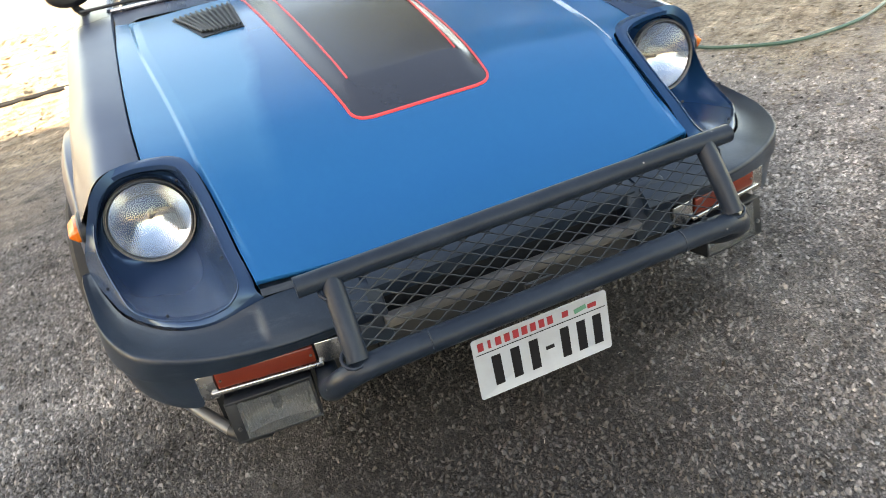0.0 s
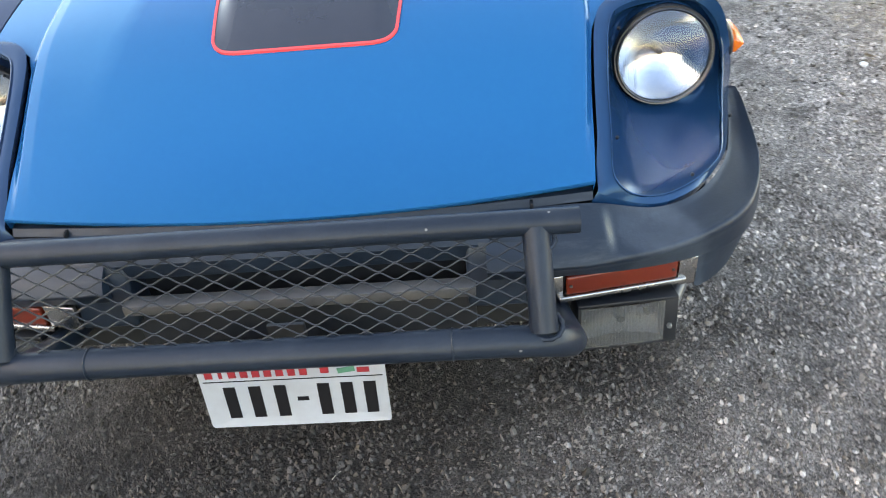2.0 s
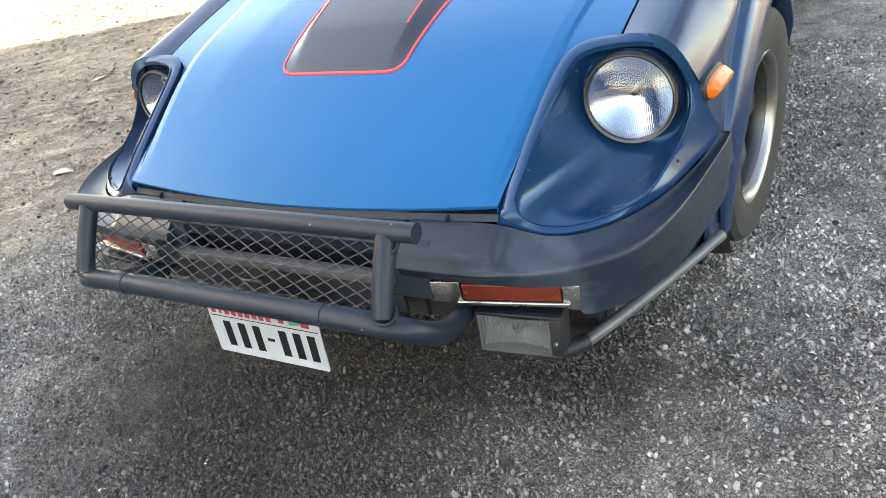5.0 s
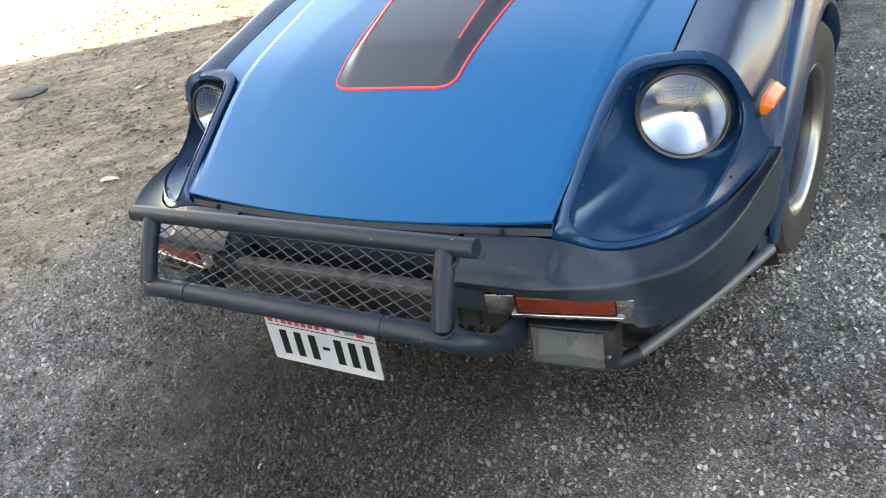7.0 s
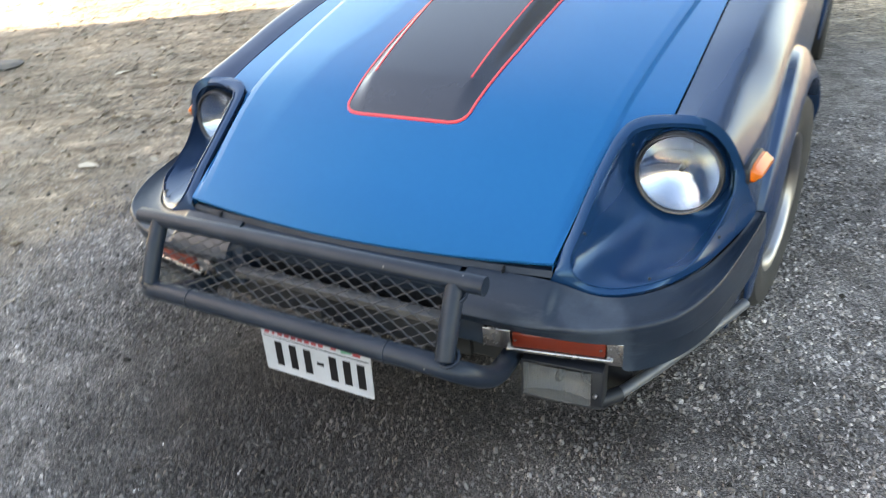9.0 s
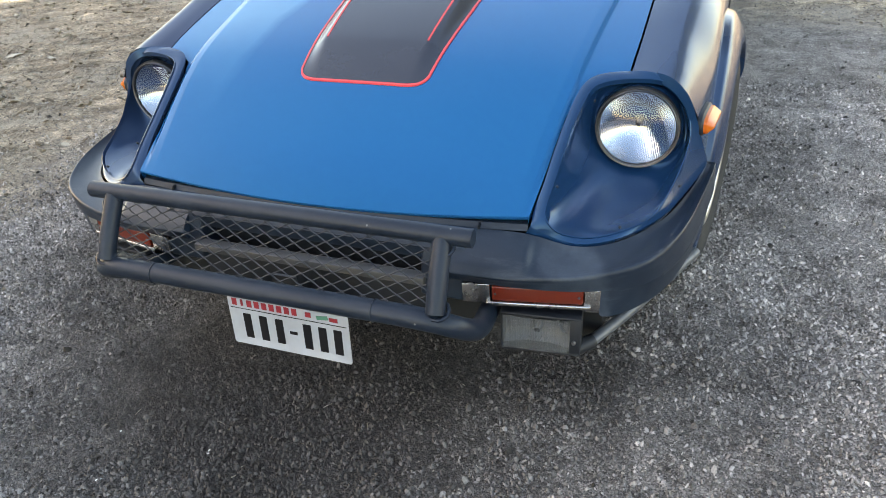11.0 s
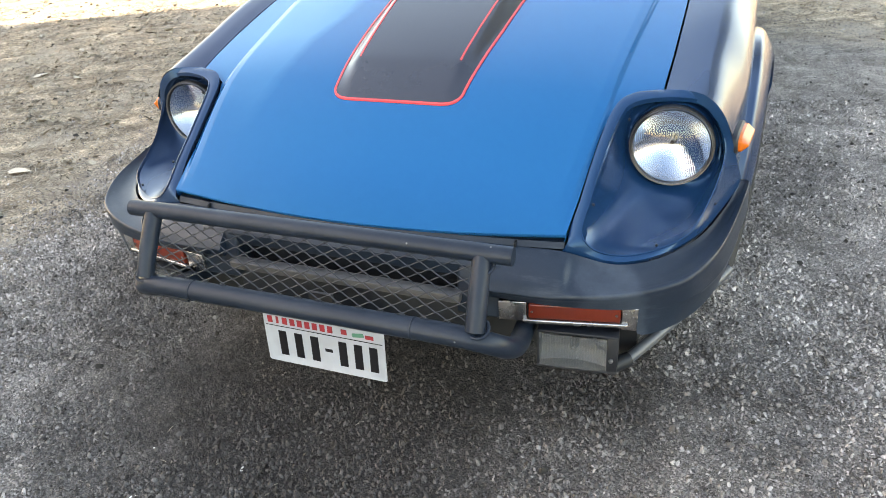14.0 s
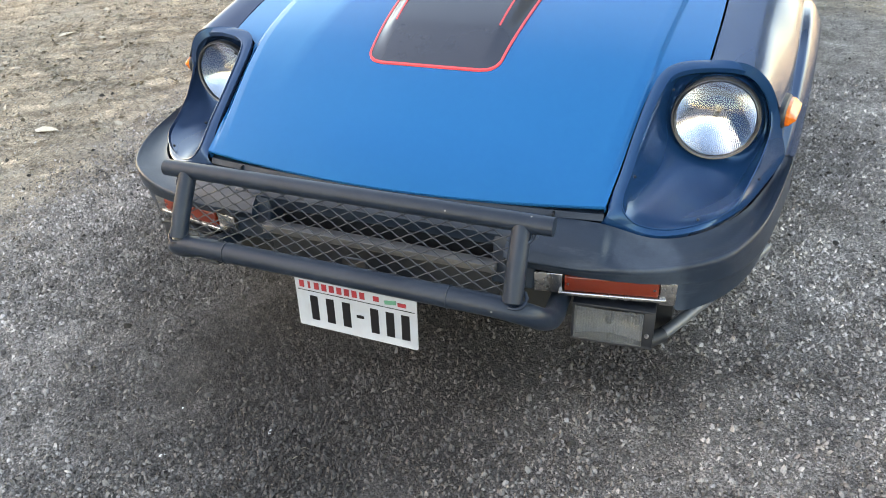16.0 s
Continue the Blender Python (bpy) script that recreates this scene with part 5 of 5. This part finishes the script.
# ---- unseen tree added behind the car, mirrored in its paint ----
def build_reflection_tree(x, y):
    rng = np.random.default_rng(31)
    tree = tagged(new("tree"), "tall broad tree with a dark dense crown, unseen, added for reflections", "tree")
    tree.location = (x, y, 0)
    trunk = spline([(0, 0, -0.2), (0.15, 0.1, 2.5), (-0.1, 0.2, 5.0), (0.2, 0.0, 8.0), (0.1, 0.1, 12.0)], 24)
    part("trunk", tube(trunk, list(np.linspace(0.42, 0.12, 24)), 12), BARK, tree)
    for k in range(9):
        a, z0 = k * 2.4, 4.6 + 0.7 * k
        reach = 5.2 - 0.25 * k
        tip = (reach * math.cos(a), 0.7 * reach * math.sin(a), z0 + 3.0)
        limb = spline([(0, 0.1, z0), (tip[0] * 0.4, tip[1] * 0.4, z0 + 1.0), (tip[0] * 0.75, tip[1] * 0.75, z0 + 2.2), tip], 12)
        part("limb", tube(limb, list(np.linspace(0.16, 0.03, 12)), 8), BARK, tree)
    # leaves in clumps of uneven size, with gaps between them
    verts, faces = [], []
    for k in range(150):
        d = rng.normal(size=3)
        d /= np.linalg.norm(d)
        mid = np.array((-0.8, 0.0, 13.5)) + d * np.array((8.2, 5.5, 5.6)) * rng.uniform(0.25, 1.0) ** 0.5
        size = rng.uniform(0.9, 2.0)
        for _ in range(110):
            p = mid + rng.normal(size=3) * size * np.array((0.6, 0.6, 0.42))
            u, v = rng.normal(size=3), rng.normal(size=3)
            u *= rng.uniform(0.12, 0.26) / np.linalg.norm(u)
            v -= u * (v @ u) / (u @ u)
            v *= rng.uniform(0.08, 0.16) / np.linalg.norm(v)
            o = len(verts)
            verts += [p - u, p + v - 0.1 * u, p + u, p - v + 0.1 * u]
            faces.append((o, o + 1, o + 2, o + 3))
    me = bpy.data.meshes.new("crown")
    me.from_pydata([tuple(p) for p in verts], [], faces)
    me.materials.append(FOLIAGE)
    crown = new("crown", me)
    crown.parent = tree
    return tree


build_reflection_tree(12.5, 18.0)


# ---- loose things on the ground ----
def scatter(name, n, area, shape, material, label, category, seed, keep=None, sizes=(0.003, 0.009), tilt=0.25, sunk=0.004):
    rng = np.random.default_rng(seed)
    spots = []
    while len(spots) < n:
        x, y = rng.uniform(area[0], area[1]), rng.uniform(area[2], area[3])
        if keep is None or keep(x, y, rng):
            spots.append((x, y, ground_height(x, y) - sunk))
    spots = np.array(spots)
    base = np.array(shape[0], dtype=float)
    size = sizes[0] + (sizes[1] - sizes[0]) * rng.random(n) ** 2.2
    pts = base[None] * rng.uniform(0.5, 1.5, (n, 1, 3)) * size[:, None, None]
    lean = rng.normal(0, tilt, (n, 1, 2))
    pts[:, :, 2] += (pts[:, :, :2] * lean).sum(2)
    a = rng.uniform(0, 2 * math.pi, n)[:, None]
    px = pts[:, :, 0] * np.cos(a) - pts[:, :, 1] * np.sin(a) + spots[:, None, 0]
    py = pts[:, :, 0] * np.sin(a) + pts[:, :, 1] * np.cos(a) + spots[:, None, 1]
    verts = np.stack([px, py, pts[:, :, 2] + spots[:, None, 2]], 2).reshape(-1, 3)
    k = len(base)
    faces = [tuple(o + i for i in f) for o in range(0, n * k, k) for f in shape[1]]
    me = bpy.data.meshes.new(name)
    me.from_pydata(verts.tolist(), [], faces)
    me.materials.append(material)
    return tagged(new(name, me), label, category, kind="stuff")


def pebble_shape(long=1.0):
    v = [(long, 0.1, 0.15), (0.45, 0.85, 0.1), (-0.6 * long, 0.75, 0.2), (-long, -0.1, 0.1), (-0.35, -0.9, 0.15), (0.6, -0.75, 0.1), (0.3, 0.25, 1.15), (-0.35, -0.1, 0.95)]
    f = [(0, 1, 6), (1, 2, 6), (2, 7, 6), (2, 3, 7), (3, 4, 7), (4, 5, 7), (5, 6, 7), (5, 0, 6)]
    return v, f


def stalk_shape():
    v = [(-6, -0.35, 0.2), (-6, 0.35, 0.2), (-1, 0.9, 1.3), (-1, 0.1, 1.3), (6, 0.3, 0.3), (6, -0.3, 0.3)]
    return v, [(0, 3, 2, 1), (3, 5, 4, 2)]


def leaf_shape():
    v = [(-1, 0, 0.25), (-0.5, 0.4, 0.5), (0.1, 0.5, 0.35), (1.1, 0.05, 0.3), (0.2, -0.45, 0.55), (-0.45, -0.42, 0.3), (0, 0, 0.05)]
    return v, [(6, i, (i + 1) % 6) for i in range(6)]


def dirt_share(x, y):
    return max(-x - 1.75, y - 3.6, min(x - 2.1, y - 1.3)) + 1.6 * (noise.noise(Vector((x, y, 3)) * 0.9) * 0.5 + 0.5) - 0.8


def clump(x, y, r):
    return noise.noise(Vector((x, y, 9)) * 2.3) + 0.5 * noise.noise(Vector((x, y, 5)) * 7) > r.uniform(-0.7, 0.5)


def stony(x, y, r):
    """Loose stones gather in drifts, with swept, dusty places between."""
    f = noise.noise(Vector((x, y, 4)) * 1.6) + 0.55 * noise.noise(Vector((x, y, 8)) * 4.5)
    return f > r.uniform(-0.75, 0.55)


scatter("gravel", 70000, (-1.9, 2.0, -0.7, 1.5), pebble_shape(), PEBBLE, "fine grey stones bedded in the asphalt", "gravel", 5, lambda x, y, r: dirt_share(x, y) < r.uniform(-0.2, 0.6) and (x * x + (y + 0.3) ** 2 > 0.5 * r.random() or r.random() < 0.45), (0.0010, 0.0042), 0.3, 0.0012)
scatter("gravel", 110000, (-2.0, 2.5, -0.75, 2.4), pebble_shape(1.2), CHIPPINGS, "angular grey and pale stones lying in drifts", "gravel", 9, lambda x, y, r: dirt_share(x, y) < r.uniform(-0.2, 0.7) and stony(x, y, r), (0.0024, 0.0062), 0.6, 0.0018)
scatter("soil_crumbs", 1500, (-1.6, 2.4, -0.6, 2.8), pebble_shape(), CRUMB, "dark crumbs of soil and bark on the asphalt", "soil", 12, lambda x, y, r: clump(x * 1.4, y * 1.4, r), (0.003, 0.010))
scatter("gravel", 75000, (-3.4, 3.4, -0.9, 4.4), pebble_shape(), PEBBLE, "loose grey stones on the ground", "gravel", 6, lambda x, y, r: dirt_share(x, y) < r.uniform(-0.2, 1.6), (0.0014, 0.0062))
scatter("straw", 13000, (0.9, 4.2, 0.4, 4.6), stalk_shape(), STRAW, "dry straw and grass stalks on the dirt", "straw", 7, lambda x, y, r: dirt_share(x, y) > r.uniform(-0.15, 0.6) and clump(x, y, r), (0.0012, 0.0038), 0.15)
scatter("straw", 120000, (-5.6, -0.9, -0.2, 4.7), stalk_shape(), STRAW, "matted dry straw covering the dirt beside the drive", "straw", 17, lambda x, y, r: dirt_share(x, y) > r.uniform(-0.15, 0.6) and clump(x, y, r), (0.0012, 0.0044), 0.22)
scatter("leaf_litter", 9000, (-7.0, 4.0, 0.0, 7.5), leaf_shape(), LEAF, "crumbled brown leaves on the dirt", "leaves", 8, lambda x, y, r: dirt_share(x, y) > r.uniform(-0.1, 0.8) and clump(x, y, r), (0.006, 0.026))

scatter("leaf_litter", 1500, (-6.0, -1.4, -0.2, 4.6), leaf_shape(), LEAF, "broken tan and dark leaves lodged in the straw", "leaves", 41, lambda x, y, r: dirt_share(x, y) > r.uniform(-0.1, 0.6) and clump(x * 1.3, y * 1.3, r) and clump(x, y, r), (0.007, 0.028), 0.3)
scatter("soil_crumbs", 450, (-5.6, -1.3, -0.3, 4.4), pebble_shape(1.3), CRUMB, "dark clods and twig bits lying in the straw", "soil", 42, lambda x, y, r: dirt_share(x, y) > r.uniform(-0.1, 0.5) and clump(x * 1.2 + 3, y * 1.2, r), (0.003, 0.011), 0.4)
scatter("leaf_litter", 1000, (-5.5, -0.6, 5.0, 12.5), leaf_shape(), LEAF, "drifts of tan leaves lying in the sun", "leaves", 21, lambda x, y, r: clump(x * 0.6, y * 0.6, r) and clump(x, y, r), (0.02, 0.06))
scatter("leaf_litter", 3200, (1.5, 3.8, 0.6, 3.8), leaf_shape(), LEAF, "brown leaf bits strewn over the asphalt", "leaves", 22, lambda x, y, r: clump(x * 0.7, y * 0.7, r) and x > 1.5 + r.random() * 0.8, (0.005, 0.020))


scatter("straw", 900, (-1.7, 2.0, -0.7, 1.6), stalk_shape(), STRAW, "stray stalks of straw on the asphalt", "straw", 31, lambda x, y, r: r.random() < 0.6 or x > 0.9, (0.0007, 0.0024), 0.1)


def single_leaf(x, y, size, turn, mat, name, label, category):
    v, f = leaf_shape()
    rows = bmesh.new()
    vs = [rows.verts.new((a * size, b * size, c * size * 0.5)) for a, b, c in v]
    for q in f:
        rows.faces.new([vs[i] for i in q])
    bmesh.ops.subdivide_edges(rows, edges=rows.edges, cuts=2, use_grid_fill=True, smooth=0.4)
    bmesh.ops.solidify(rows, geom=list(rows.faces), thickness=0.0008)
    ob = mesh_object(name, rows, mat)
    ob.matrix_world = pose(x, y, ground_height(x, y) - 0.002, 0, 0, turn)
    return tagged(ob, label, category)


single_leaf(-3.455, 2.143, 0.055, 60, PALE_LEAF, "leaf", "pale curled dry leaf on the dirt", "leaf")
single_leaf(-2.33, 0.91, 0.065, 10, PALE_LEAF, "leaf", "pale dry leaf lying at the edge of the dirt", "leaf")
single_leaf(-0.228, -0.344, 0.009, 100, CHIP, "chip", "small white chip on the asphalt", "chip")
single_leaf(-0.445, -0.493, 0.008, 40, CHIP, "chip", "small white chip lying among the gravel", "chip")
single_leaf(-0.50, -0.345, 0.006, 10, CHIP, "chip", "tiny pale chip lying among the gravel", "chip")
hose = mesh_object("garden_hose", tube(spline([(2.75, 3.6, 0.010), (2.52, 3.0, 0.012), (2.40, 2.5, 0.012), (2.30, 2.27, 0.012), (2.25, 2.07, 0.012), (2.36, 1.90, 0.012), (2.54, 1.74, 0.012), (2.80, 1.70, 0.012), (3.15, 1.76, 0.012), (3.9, 2.1, 0.012)], 120), 0.010, 10), HOSE)
tagged(hose, "dusty green garden hose lying on the ground", "hose")
# the thin shadow across the sunlit dirt is modelled as a dark tube
cable = mesh_object("shadow_line", tube(spline([(-5.5, 6.15, 0.012), (-3.2, 6.22, 0.014), (-2.0, 6.25, 0.014), (-1.5, 6.29, 0.014), (0.5, 6.35, 0.012)], 60), 0.022, 8), DARK)
tagged(cable, "dark tube standing for a thin shadow across the sunlit dirt", "cable")
PALE_WOOD = surface("bare_pale_wood", (0.50, 0.44, 0.35), 0.7, grain=40, vary=0.25, stain=9)
stick = mesh_object("fallen_branch", tube(spline([(-5.55, 1.62, 0.03), (-5.82, 1.88, 0.035), (-6.37, 2.33, 0.03), (-7.16, 3.10, 0.02)], 24), list(np.linspace(0.034, 0.018, 24)), 9), PALE_WOOD)
tagged(stick, "barkless pale branch lying at the sunlit edge", "branch")
bough = mesh_object("fallen_branch", joined(
    tube(spline([(-6.9, 2.35, 0.05), (-7.43, 2.75, 0.06), (-8.05, 3.22, 0.05), (-8.44, 3.60, 0.03)], 20), list(np.linspace(0.05, 0.026, 20)), 9),
    tube(spline([(-8.35, 3.55, 0.04), (-8.0, 3.50, 0.06), (-7.58, 3.36, 0.03)], 12), list(np.linspace(0.02, 0.008, 12)), 7),
    tube(spline([(-7.75, 3.0, 0.06), (-7.45, 3.0, 0.14), (-7.1, 2.85, 0.05)], 12), list(np.linspace(0.014, 0.006, 12)), 7)), BARK)
tagged(bough, "dark forked branch fallen on the dirt", "branch")
board = box((-0.16, -0.055, 0.0), (0.08, 0.055, 0.012), 0.003)
for v in board.verts:
    v.co.z += 0.02 * (v.co.x + 0.16) * (0.5 + 4 * v.co.y)
ob = mesh_object("white_board", board, CHIP)
ob.matrix_world = pose(-2.64, 0.185, ground_height(-2.64, 0.185) + 0.002, 2, 3, 12)
tagged(ob, "broken piece of white board on the dirt", "board")
single_leaf(-2.44, 0.24, 0.045, 20, CHIP, "plastic_scrap", "crumpled scrap of white plastic on the dirt", "scrap")
single_leaf(-3.19, 0.55, 0.040, 130, CHIP, "plastic_scrap", "flattened white scrap on the dirt", "scrap")
single_leaf(1.83, 1.667, 0.030, 70, CHIP, "plastic_scrap", "small white scrap on the asphalt", "scrap")
rock = bmesh.new()
bmesh.ops.create_icosphere(rock, subdivisions=3, radius=1.0)
for v in rock.verts:
    k = 1 + 0.18 * noise.noise(v.co * 1.7) + 0.06 * noise.noise(v.co * 5)
    v.co = Vector((v.co.x * 0.19 * k, v.co.y * 0.11 * k, v.co.z * 0.032 * k))
ob = mesh_object("flat_stone", rock, surface("grey_fieldstone", (0.10, 0.093, 0.087), 0.9, grain=60, vary=0.35, stain=14, bump=0.012, dirt=0.6, dirt_colour=(0.22, 0.195, 0.165)))
ob.matrix_world = pose(-4.70, 2.06, 0.012, 0, 0, 15)
tagged(ob, "flat grey stone half sunk in the dirt", "stone")
